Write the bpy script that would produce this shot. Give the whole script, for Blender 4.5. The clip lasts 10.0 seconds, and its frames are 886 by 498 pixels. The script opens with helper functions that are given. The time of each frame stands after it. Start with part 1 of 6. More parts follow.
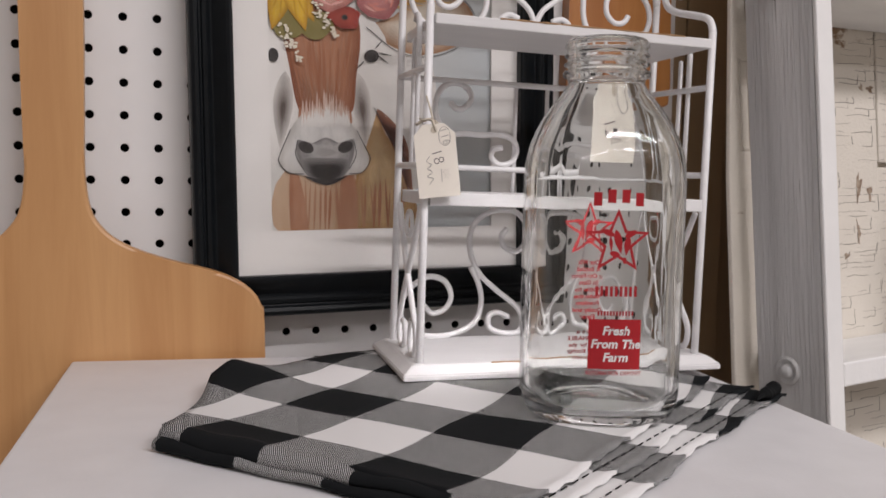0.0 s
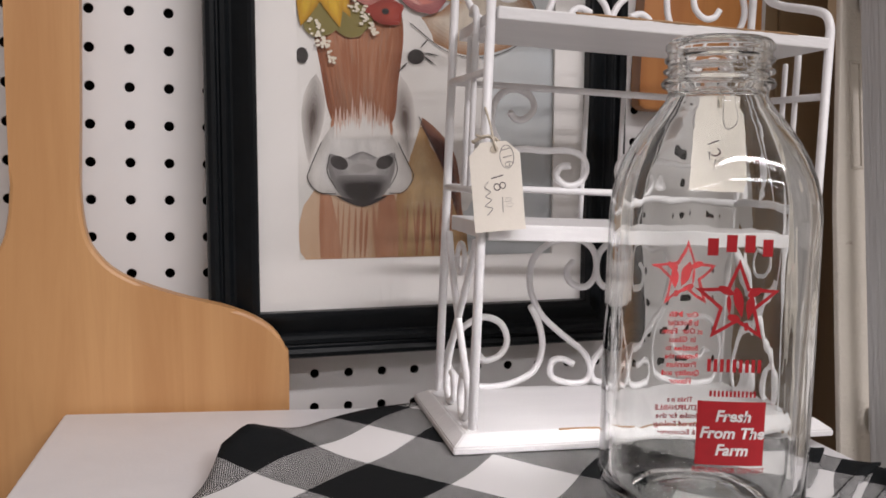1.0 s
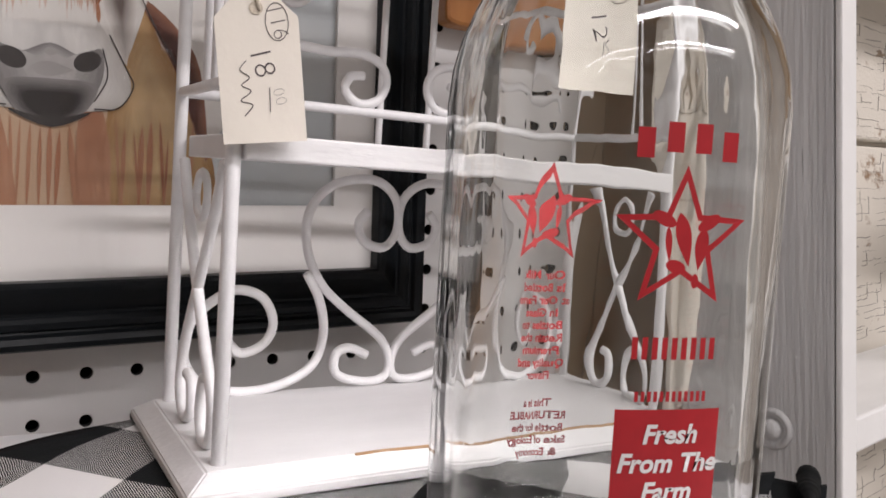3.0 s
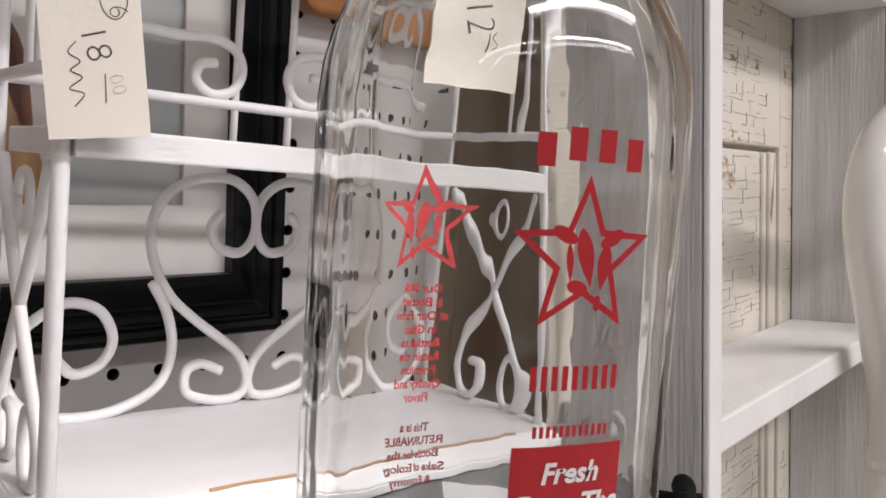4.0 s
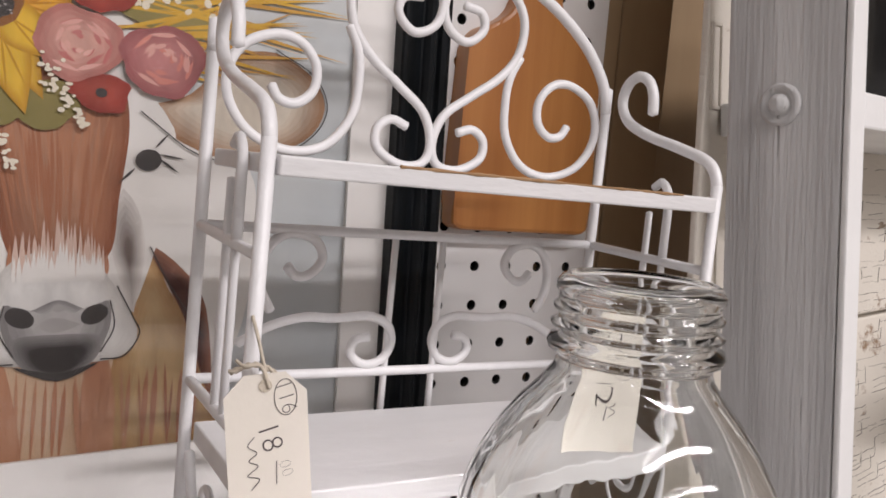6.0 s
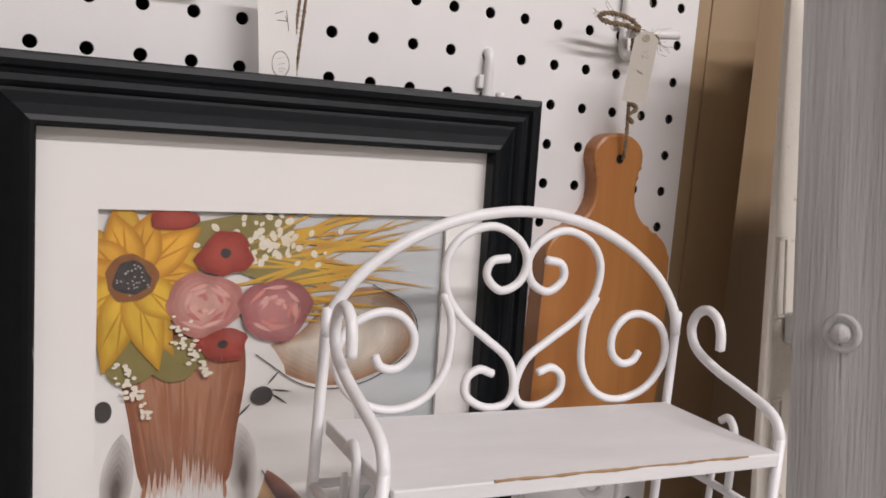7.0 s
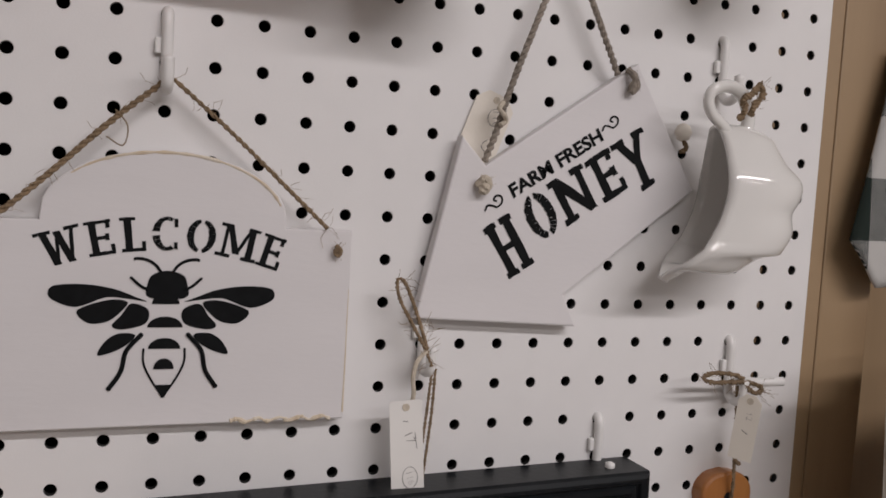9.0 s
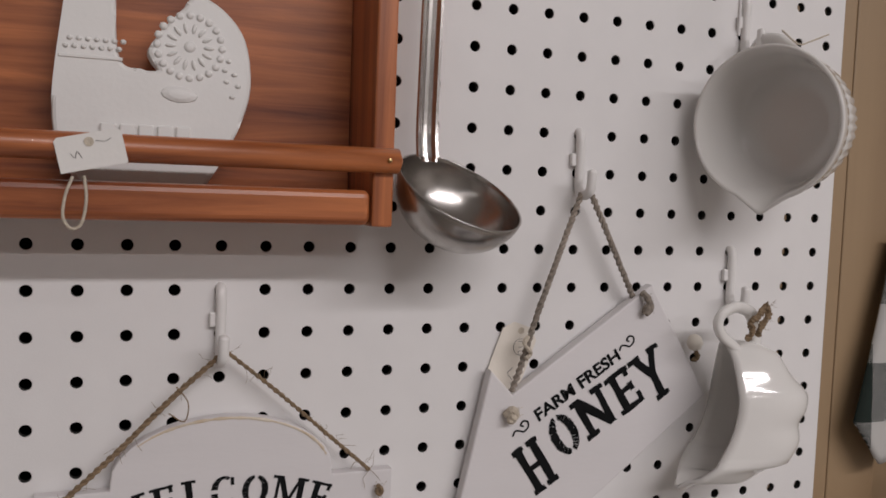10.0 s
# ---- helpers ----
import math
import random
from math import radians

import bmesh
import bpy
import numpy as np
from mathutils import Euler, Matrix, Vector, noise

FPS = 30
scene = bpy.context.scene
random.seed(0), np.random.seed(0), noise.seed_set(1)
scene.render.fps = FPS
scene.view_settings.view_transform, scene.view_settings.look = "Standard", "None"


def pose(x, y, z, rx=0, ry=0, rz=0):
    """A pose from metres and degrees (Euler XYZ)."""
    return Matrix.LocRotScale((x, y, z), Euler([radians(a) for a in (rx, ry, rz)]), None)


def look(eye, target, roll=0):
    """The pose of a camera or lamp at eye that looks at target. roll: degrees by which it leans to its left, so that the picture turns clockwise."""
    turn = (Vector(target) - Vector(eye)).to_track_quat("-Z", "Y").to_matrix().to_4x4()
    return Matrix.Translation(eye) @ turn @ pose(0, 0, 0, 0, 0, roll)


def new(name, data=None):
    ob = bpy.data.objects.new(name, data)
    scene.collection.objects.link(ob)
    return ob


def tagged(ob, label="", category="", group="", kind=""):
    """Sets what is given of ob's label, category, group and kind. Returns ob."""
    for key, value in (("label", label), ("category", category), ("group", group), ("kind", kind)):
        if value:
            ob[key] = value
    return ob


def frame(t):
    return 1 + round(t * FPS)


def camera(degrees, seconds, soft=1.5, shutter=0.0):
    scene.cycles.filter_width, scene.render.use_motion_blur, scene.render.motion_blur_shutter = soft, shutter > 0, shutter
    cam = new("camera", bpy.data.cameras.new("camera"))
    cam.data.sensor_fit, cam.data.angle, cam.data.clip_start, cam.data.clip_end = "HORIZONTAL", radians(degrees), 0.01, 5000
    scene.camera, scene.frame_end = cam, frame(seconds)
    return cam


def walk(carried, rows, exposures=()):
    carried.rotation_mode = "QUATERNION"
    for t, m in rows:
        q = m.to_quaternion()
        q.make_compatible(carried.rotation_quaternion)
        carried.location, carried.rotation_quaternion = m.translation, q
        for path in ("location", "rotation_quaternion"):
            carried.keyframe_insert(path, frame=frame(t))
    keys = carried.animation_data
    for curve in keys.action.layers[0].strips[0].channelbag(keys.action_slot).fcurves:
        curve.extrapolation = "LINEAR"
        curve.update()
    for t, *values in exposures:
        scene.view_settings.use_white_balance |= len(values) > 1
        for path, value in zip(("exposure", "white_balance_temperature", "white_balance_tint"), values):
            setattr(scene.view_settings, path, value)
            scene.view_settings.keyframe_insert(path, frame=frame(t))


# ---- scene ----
cam = camera(54.0, 10.0, soft=1.7)
PATH = [
    (0, (-0.008, -0.735, 1.054), (0.632, 1.152, 0.882), 0.9),
    (0.5, (0.002, -0.678, 1.064), (0.614, 1.217, 0.888), 1.1),
    (1, (0.011, -0.632, 1.072), (0.577, 1.277, 0.886), 1.3),
    (1.5, (0.037, -0.584, 1.073), (0.623, 1.32, 0.89), 1.2),
    (2, (0.046, -0.525, 1.059), (0.874, 1.288, 0.896), 1.8),
    (2.2, (0.045, -0.509, 1.059), (0.961, 1.258, 0.866), 2.1),
    (2.5, (0.054, -0.488, 1.046), (0.999, 1.264, 0.855), 2.5),
    (3, (0.069, -0.471, 1.033), (1.134, 1.212, 0.851), 3.0),
    (3.2, (0.078, -0.463, 1.032), (1.207, 1.178, 0.849), 3.2),
    (4.3, (0.081, -0.442, 1.043), (1.433, 1.021, 0.862), 3.8),
    (4.5, (0.081, -0.441, 1.056), (1.4, 1.051, 0.872), 3.7),
    (5, (0.073, -0.439, 1.09), (1.305, 1.124, 0.892), 4.0),
    (5.2, (0.07, -0.439, 1.105), (1.279, 1.14, 0.901), 4.2),
    (6.3, (0.056, -0.461, 1.195), (1.104, 1.231, 0.995), 4.9),
    (6.5, (0.042, -0.458, 1.225), (1.103, 1.224, 1.013), 5.1),
    (7, (0.028, -0.47, 1.288), (0.983, 1.274, 1.069), 4.8),
    (7.2, (0.023, -0.478, 1.301), (0.909, 1.301, 1.074), 4.5),
    (7.5, (0.017, -0.485, 1.332), (0.827, 1.33, 1.104), 4.0),
    (8, (0.012, -0.488, 1.391), (0.755, 1.357, 1.179), 3.5),
    (8.5, (0.007, -0.488, 1.452), (0.732, 1.368, 1.282), 3.2),
    (9, (0.0, -0.49, 1.497), (0.717, 1.372, 1.353), 3.4),
    (9.2, (-0.008, -0.487, 1.52), (0.728, 1.367, 1.379), 3.4),
    (9.5, (-0.012, -0.506, 1.553), (0.684, 1.366, 1.454), 2.9),
    (9.7, (-0.028, -0.499, 1.591), (0.703, 1.358, 1.465), 2.9),
    (10, (-0.032, -0.51, 1.641), (0.675, 1.356, 1.504), 2.1),
]

EXPOSURES = [(0.0, -0.22), (0.6, -0.14), (2.5, -0.04), (4.5, 0.0), (7.2, 0.04), (8.5, -0.48), (9.5, -0.48), (10.0, -0.56)]
walk(cam, [(t, look(eye, target, roll)) for t, eye, target, roll in PATH], EXPOSURES)

# ---- light: fluorescent fixtures in a shop ceiling ----
CEIL = 2.9
world = bpy.data.worlds.new("shop")
scene.world = world
world.use_nodes = True
world.node_tree.nodes["Background"].inputs[0].default_value = (0.9, 0.95, 1.0, 1)
world.node_tree.nodes["Background"].inputs[1].default_value = 0.05


def tube_lamp(x, y, power, turn, long=2.4, wide=0.16):
    data = bpy.data.lights.new("fluorescent_lamp", "AREA")
    data.shape, data.size, data.size_y = "RECTANGLE", long, wide
    data.energy, data.color = power, (1.0, 0.945, 0.965)
    ob = new("fluorescent_lamp", data)
    ob.matrix_world = pose(x, y, CEIL - 0.09, 0, 0, turn)
    return ob


LAMPS = [(0.98, -2.0, 78, 0), (-1.6, -3.3, 16, 0), (1.3, -3.3, 44, 0)]
for lx, ly, power, turn in LAMPS:
    tube_lamp(lx, ly, power, turn)


# ---- materials ----
def material(name, colour, rough=0.5, metal=0.0, vary=0.12, scale=40.0, fine=400.0, bump=0.15, colour2=None, mix_scale=6.0,
             stretch=(1, 1, 1), coat=0.0, per_object=0.0):
    m = bpy.data.materials.new(name)
    m.use_nodes = True
    nt = m.node_tree
    n, l = nt.nodes, nt.links
    b = n["Principled BSDF"]
    b.inputs["Roughness"].default_value = rough
    b.inputs["Metallic"].default_value = metal
    b.inputs["Coat Weight"].default_value = coat
    tc = n.new("ShaderNodeTexCoord")
    mp = n.new("ShaderNodeMapping")
    mp.inputs["Scale"].default_value = stretch
    l.new(tc.outputs["Object"], mp.inputs["Vector"])
    big = n.new("ShaderNodeTexNoise")
    big.inputs["Scale"].default_value = mix_scale
    big.inputs["Detail"].default_value = 6
    l.new(mp.outputs[0], big.inputs["Vector"])
    mid = n.new("ShaderNodeTexNoise")
    mid.inputs["Scale"].default_value = scale
    mid.inputs["Detail"].default_value = 8
    l.new(mp.outputs[0], mid.inputs["Vector"])
    ramp = n.new("ShaderNodeValToRGB")
    c2 = colour2 or tuple(c * (1 - 2 * vary) for c in colour)
    ramp.color_ramp.elements[0].position, ramp.color_ramp.elements[1].position = 0.35, 0.65
    ramp.color_ramp.elements[0].color = (*c2, 1)
    ramp.color_ramp.elements[1].color = (*colour, 1)
    add = n.new("ShaderNodeMath")
    add.operation = "MULTIPLY_ADD"
    add.inputs[1].default_value = 0.5
    half = n.new("ShaderNodeMath")
    half.operation = "MULTIPLY"
    half.inputs[1].default_value = 0.5
    l.new(big.outputs["Fac"], half.inputs[0])
    l.new(mid.outputs["Fac"], add.inputs[0])
    l.new(half.outputs[0], add.inputs[2])
    l.new(add.outputs[0], ramp.inputs[0])
    l.new(ramp.outputs[0], b.inputs["Base Color"])
    if bump:
        f = n.new("ShaderNodeTexNoise")
        f.inputs["Scale"].default_value = fine
        f.inputs["Detail"].default_value = 4
        l.new(mp.outputs[0], f.inputs["Vector"])
        bp = n.new("ShaderNodeBump")
        bp.inputs["Strength"].default_value = bump
        bp.inputs["Distance"].default_value = 0.001
        l.new(f.outputs["Fac"], bp.inputs["Height"])
        l.new(bp.outputs[0], b.inputs["Normal"])
    return m


def worn_paint(name, paint, under, amount=0.62, rough=0.5, scale=60.0, stretch=(1, 1, 1), grain=0.3, vary=0.05):
    """Paint with chips and scuffs that show what lies under it."""
    m = material(name, paint, rough, vary=vary, scale=scale, bump=grain, stretch=stretch)
    nt = m.node_tree
    n, l = nt.nodes, nt.links
    b = n["Principled BSDF"]
    old = b.inputs["Base Color"].links[0].from_socket
    tc = n.new("ShaderNodeTexCoord")
    mp = n.new("ShaderNodeMapping")
    mp.inputs["Scale"].default_value = stretch
    l.new(tc.outputs["Object"], mp.inputs["Vector"])
    chip = n.new("ShaderNodeTexNoise")
    chip.inputs["Scale"].default_value = scale
    chip.inputs["Detail"].default_value = 10
    chip.inputs["Roughness"].default_value = 0.7
    l.new(mp.outputs[0], chip.inputs["Vector"])
    cr = n.new("ShaderNodeValToRGB")
    cr.color_ramp.elements[0].position, cr.color_ramp.elements[1].position = amount, amount + 0.05
    l.new(chip.outputs["Fac"], cr.inputs[0])
    mx = n.new("ShaderNodeMix")
    mx.data_type = "RGBA"
    l.new(cr.outputs[0], mx.inputs["Factor"])
    l.new(old, mx.inputs[6])
    mx.inputs[7].default_value = (*under, 1)
    l.new(mx.outputs[2], b.inputs["Base Color"])
    return m


def wood(name, light, dark, axis="z", rough=0.45, scale=9.0, coat=0.0, lines=1.0):
    """Wood whose grain runs along an axis."""
    m = bpy.data.materials.new(name)
    m.use_nodes = True
    n, l = m.node_tree.nodes, m.node_tree.links
    b = n["Principled BSDF"]
    b.inputs["Roughness"].default_value = rough
    b.inputs["Coat Weight"].default_value = coat
    tc = n.new("ShaderNodeTexCoord")
    mp = n.new("ShaderNodeMapping")
    s = [14.0, 14.0, 14.0]
    s["xyz".index(axis)] = 0.8
    mp.inputs["Scale"].default_value = s
    l.new(tc.outputs["Object"], mp.inputs["Vector"])
    a = n.new("ShaderNodeTexNoise")
    a.inputs["Scale"].default_value = scale
    a.inputs["Detail"].default_value = 9
    a.inputs["Roughness"].default_value = 0.65
    a.inputs["Distortion"].default_value = 0.6
    l.new(mp.outputs[0], a.inputs["Vector"])
    broad = n.new("ShaderNodeTexNoise")
    broad.inputs["Scale"].default_value = scale * 0.25
    broad.inputs["Detail"].default_value = 3
    l.new(mp.outputs[0], broad.inputs["Vector"])
    mixv = n.new("ShaderNodeMath")
    mixv.operation = "MULTIPLY_ADD"
    mixv.inputs[1].default_value = 0.55 * lines
    off = n.new("ShaderNodeMath")
    off.operation = "MULTIPLY"
    off.inputs[1].default_value = 1 - 0.55 * lines
    l.new(broad.outputs["Fac"], off.inputs[0])
    l.new(a.outputs["Fac"], mixv.inputs[0])
    l.new(off.outputs[0], mixv.inputs[2])
    r = n.new("ShaderNodeValToRGB")
    r.color_ramp.elements[0].position, r.color_ramp.elements[1].position = 0.36, 0.6
    r.color_ramp.elements[0].color, r.color_ramp.elements[1].color = (*dark, 1), (*light, 1)
    l.new(mixv.outputs[0], r.inputs[0])
    l.new(r.outputs[0], b.inputs["Base Color"])
    bp = n.new("ShaderNodeBump")
    bp.inputs["Strength"].default_value = 0.2
    bp.inputs["Distance"].default_value = 0.0006
    l.new(a.outputs["Fac"], bp.inputs["Height"])
    l.new(bp.outputs[0], b.inputs["Normal"])
    return m


def glass_material(name, tint=(1, 1, 1), rough=0.0, wave=0.0):
    m = bpy.data.materials.new(name)
    m.use_nodes = True
    n, l = m.node_tree.nodes, m.node_tree.links
    b = n["Principled BSDF"]
    b.inputs["Base Color"].default_value = (*tint, 1)
    b.inputs["Roughness"].default_value = rough
    b.inputs["Transmission Weight"].default_value = 1.0
    b.inputs["IOR"].default_value = 1.48
    if wave:
        tc = n.new("ShaderNodeTexCoord")
        mp = n.new("ShaderNodeMapping")
        mp.inputs["Scale"].default_value = (1, 1, 0.35)
        l.new(tc.outputs["Object"], mp.inputs["Vector"])
        t = n.new("ShaderNodeTexNoise")
        t.inputs["Scale"].default_value = 55
        t.inputs["Detail"].default_value = 2
        l.new(mp.outputs[0], t.inputs["Vector"])
        bp = n.new("ShaderNodeBump")
        bp.inputs["Strength"].default_value = wave
        bp.inputs["Distance"].default_value = 0.004
        l.new(t.outputs["Fac"], bp.inputs["Height"])
        l.new(bp.outputs[0], b.inputs["Normal"])
    return m


def thin_pane(name):
    """A flat sheet of glass: clear, with a Fresnel gloss."""
    m = bpy.data.materials.new(name)
    m.use_nodes = True
    n, l = m.node_tree.nodes, m.node_tree.links
    n.remove(n["Principled BSDF"])
    clear, gloss, mix, fr = n.new("ShaderNodeBsdfTransparent"), n.new("ShaderNodeBsdfGlossy"), n.new("ShaderNodeMixShader"), n.new("ShaderNodeLayerWeight")
    edge, floor_gloss = n.new("ShaderNodeMath"), n.new("ShaderNodeMath")
    gloss.inputs["Roughness"].default_value = 0.02
    edge.operation, floor_gloss.operation = "POWER", "MULTIPLY_ADD"
    edge.inputs[1].default_value = 4.0
    floor_gloss.inputs[1].default_value, floor_gloss.inputs[2].default_value = 0.6, 0.025
    l.new(fr.outputs["Facing"], edge.inputs[0])
    l.new(edge.outputs[0], floor_gloss.inputs[0])
    l.new(floor_gloss.outputs[0], mix.inputs[0])
    l.new(clear.outputs[0], mix.inputs[1])
    l.new(gloss.outputs[0], mix.inputs[2])
    l.new(mix.outputs[0], n["Material Output"].inputs[0])
    return m


def plaid_material(name, black=(0.008, 0.009, 0.010), white=(0.72, 0.71, 0.705), size=0.0505, u0=-0.020, v0=0.0145):
    """Buffalo check on the UV map (in metres), mixed squares woven as fine diagonal twill."""
    m = bpy.data.materials.new(name)
    m.use_nodes = True
    n, l = m.node_tree.nodes, m.node_tree.links
    b = n["Principled BSDF"]
    b.inputs["Roughness"].default_value = 0.92
    b.inputs["Specular IOR Level"].default_value = 0.15
    uv = n.new("ShaderNodeUVMap")
    sep = n.new("ShaderNodeSeparateXYZ")
    l.new(uv.outputs[0], sep.inputs[0])

    def math(op, a, c):
        k = n.new("ShaderNodeMath")
        k.operation = op
        for i, v in enumerate((a, c)):
            if v is None:
                continue
            if isinstance(v, (int, float)):
                k.inputs[i].default_value = v
            else:
                l.new(v, k.inputs[i])
        return k.outputs[0]

    def band(sock, off):
        s = math("DIVIDE", math("SUBTRACT", sock, off), 2 * size)
        return math("LESS_THAN", math("FRACT", math("ADD", s, 50.0), None), 0.5)

    bu, bv = band(sep.outputs[0], u0), band(sep.outputs[1], v0)
    diag = math("FRACT", math("MULTIPLY", math("ADD", sep.outputs[0], sep.outputs[1]), 760.0), None)
    twill = math("LESS_THAN", diag, 0.70)
    both = math("MULTIPLY", bu, bv)
    one = math("SUBTRACT", math("ADD", bu, bv), math("MULTIPLY", both, 2.0))
    dark = math("ADD", both, math("MULTIPLY", one, twill))
    noise_t = n.new("ShaderNodeTexNoise")
    noise_t.inputs["Scale"].default_value = 900
    l.new(uv.outputs[0], noise_t.inputs["Vector"])
    mx = n.new("ShaderNodeMix")
    mx.data_type = "RGBA"
    l.new(dark, mx.inputs["Factor"])
    mx.inputs[6].default_value = (*white, 1)
    mx.inputs[7].default_value = (*black, 1)
    l.new(mx.outputs[2], b.inputs["Base Color"])
    hgt = math("ADD", math("MULTIPLY", diag, 0.5), noise_t.outputs["Fac"])
    bp = n.new("ShaderNodeBump")
    bp.inputs["Strength"].default_value = 0.35
    bp.inputs["Distance"].default_value = 0.0005
    l.new(hgt, bp.inputs["Height"])
    l.new(bp.outputs[0], b.inputs["Normal"])
    return m


PEG_WHITE = material("pegboard_white", (0.80, 0.785, 0.775), 0.42, vary=0.02, bump=0.06, fine=900)
# near-black for peg hole walls: the shade inside is put into the colour
HOLE_SHADE = material("hole_wall_shade", (0.02, 0.018, 0.016), 0.9, bump=0)
# near-black backing; also carries shade in the pegboard and cutting board holes
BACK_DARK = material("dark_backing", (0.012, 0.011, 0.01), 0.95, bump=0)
TABLE_PAINT = worn_paint("table_white_paint", (0.70, 0.69, 0.70), (0.18, 0.13, 0.1), amount=0.72, rough=0.42, scale=30, grain=0.12)
TABLE_EDGE = worn_paint("table_worn_edge", (0.62, 0.6, 0.58), (0.10, 0.07, 0.05), amount=0.52, rough=0.55, scale=80)
RACK_WHITE = worn_paint("rack_white_enamel", (0.86, 0.85, 0.855), (0.14, 0.12, 0.11), amount=0.71, rough=0.38, scale=120, grain=0.25)
RACK_WOOD = worn_paint("rack_painted_wood", (0.78, 0.77, 0.77), (0.42, 0.28, 0.16), amount=0.73, rough=0.5, scale=55, stretch=(0.25, 1, 1))
# white side paint with scuffs, greyed: the side's shade is in the colour
PAINT_SIDE_SHADE = worn_paint("hutch_side_paint_shade", (0.76, 0.755, 0.75), (0.15, 0.14, 0.13), amount=0.665, rough=0.55, scale=48, stretch=(1, 1, 0.05), grain=1.3, vary=0.22)
HUTCH_EDGE = worn_paint("hutch_edge_paint", (0.84, 0.835, 0.825), (0.12, 0.11, 0.1), amount=0.71, rough=0.5, scale=50, stretch=(0.3, 1, 0.3), grain=0.5)
DOOR_PAINT = worn_paint("old_cream_paint", (0.75, 0.70, 0.62), (0.26, 0.16, 0.09), amount=0.63, rough=0.6, scale=22, stretch=(0.6, 1, 1), grain=0.7)
FRAME_BLACK = material("frame_black", (0.007, 0.009, 0.011), 0.38, vary=0.2, scale=90, bump=0.12, fine=250)
FRAME_BLACK.node_tree.nodes["Principled BSDF"].inputs["Specular IOR Level"].default_value = 0.22
FRAME_CHIP = material("frame_chip", (0.55, 0.54, 0.52), 0.7)
MAT_BOARD = material("mat_board", (0.87, 0.845, 0.815), 0.85, vary=0.015, bump=0.1, fine=1200)
PINE = wood("pine", (0.60, 0.335, 0.145), (0.43, 0.205, 0.075), "z", 0.42, 3.0, lines=0.8)
BAMBOO = wood("bamboo", (0.53, 0.235, 0.072), (0.33, 0.115, 0.030), "z", 0.38, 4.0, coat=0.1, lines=0.55)
OAK = wood("oak_stain", (0.54, 0.180, 0.062), (0.13, 0.028, 0.011), "x", 0.35, 7.0, coat=0.15)
OAK_UP = wood("oak_stain_upright", (0.53, 0.175, 0.060), (0.13, 0.028, 0.011), "z", 0.35, 7.0, coat=0.15)
TAN = wood("tan_panel", (0.34, 0.235, 0.135), (0.25, 0.165, 0.09), "z", 0.5, 2.0, lines=0.5)
SIGN_WHITE = worn_paint("sign_whitewash", (0.74, 0.715, 0.715), (0.52, 0.36, 0.2), amount=0.78, rough=0.62, scale=20, stretch=(0.3, 1, 1), grain=0.1)
SIGN_RAW = material("sign_raw_edge", (0.55, 0.42, 0.27), 0.8, scale=120, colour2=(0.74, 0.68, 0.58))
STENCIL = material("stencil_black", (0.007, 0.008, 0.009), 0.7, vary=0.3, scale=160, bump=0.1)
STENCIL.node_tree.nodes["Principled BSDF"].inputs["Specular IOR Level"].default_value = 0.15
JUTE = material("jute", (0.32, 0.225, 0.135), 0.95, vary=0.25, scale=300, bump=0.8, fine=700)
COTTON = material("cotton_string", (0.66, 0.58, 0.47), 0.95, vary=0.15, scale=300, bump=0.6, fine=700)
TWINE_GREY = material("grey_twine", (0.42, 0.36, 0.30), 0.95, vary=0.25, scale=300, bump=0.8, fine=700)
PAPER = material("tag_paper", (0.80, 0.745, 0.66), 0.85, vary=0.03, bump=0.1)
PAPER_WHITE = material("tag_white_paper", (0.82, 0.80, 0.765), 0.8, vary=0.03, bump=0.1)
INK = material("pen_ink", (0.09, 0.07, 0.07), 0.7, bump=0)
HOOK = material("hook_plastic", (0.80, 0.785, 0.765), 0.33, vary=0.02, bump=0.05)
CERAMIC = material("glazed_ceramic", (0.78, 0.765, 0.735), 0.1, vary=0.02, scale=12, bump=0.03, fine=60, coat=0.5)
BISQUE = material("matte_ceramic", (0.80, 0.79, 0.765), 0.45, vary=0.02, bump=0.08)
STEEL = material("brushed_steel", (0.48, 0.455, 0.43), 0.24, metal=1.0, vary=0.08, scale=30, bump=0.08, fine=500, stretch=(1, 1, 0.1))
BRASS = material("brass_pin", (0.55, 0.40, 0.18), 0.3, metal=1.0)
GLASS = glass_material("bottle_glass", (0.985, 0.995, 0.985), 0.0, 0.05)
PANE = thin_pane("picture_glass")
RED = material("red_print", (0.40, 0.010, 0.017), 0.4, vary=0.1, scale=200, bump=0)
PRINT_WHITE = material("white_print", (0.82, 0.80, 0.79), 0.4, bump=0)
PLAID = plaid_material("buffalo_check")
PLAID_DARK = plaid_material("hanging_check", black=(0.022, 0.030, 0.026), white=(0.50, 0.49, 0.47), size=0.045, u0=0.06, v0=0.028)
FLOOR = material("shop_floor", (0.30, 0.27, 0.24), 0.5, scale=8, bump=0.05)
WALL = material("shop_wall", (0.55, 0.52, 0.48), 0.8, scale=5, bump=0.1)
CEILING = material("ceiling_tile", (0.72, 0.71, 0.69), 0.9, scale=60, bump=0.4, fine=200)
FIXTURE = material("fixture_enamel", (0.8, 0.8, 0.8), 0.4, bump=0)


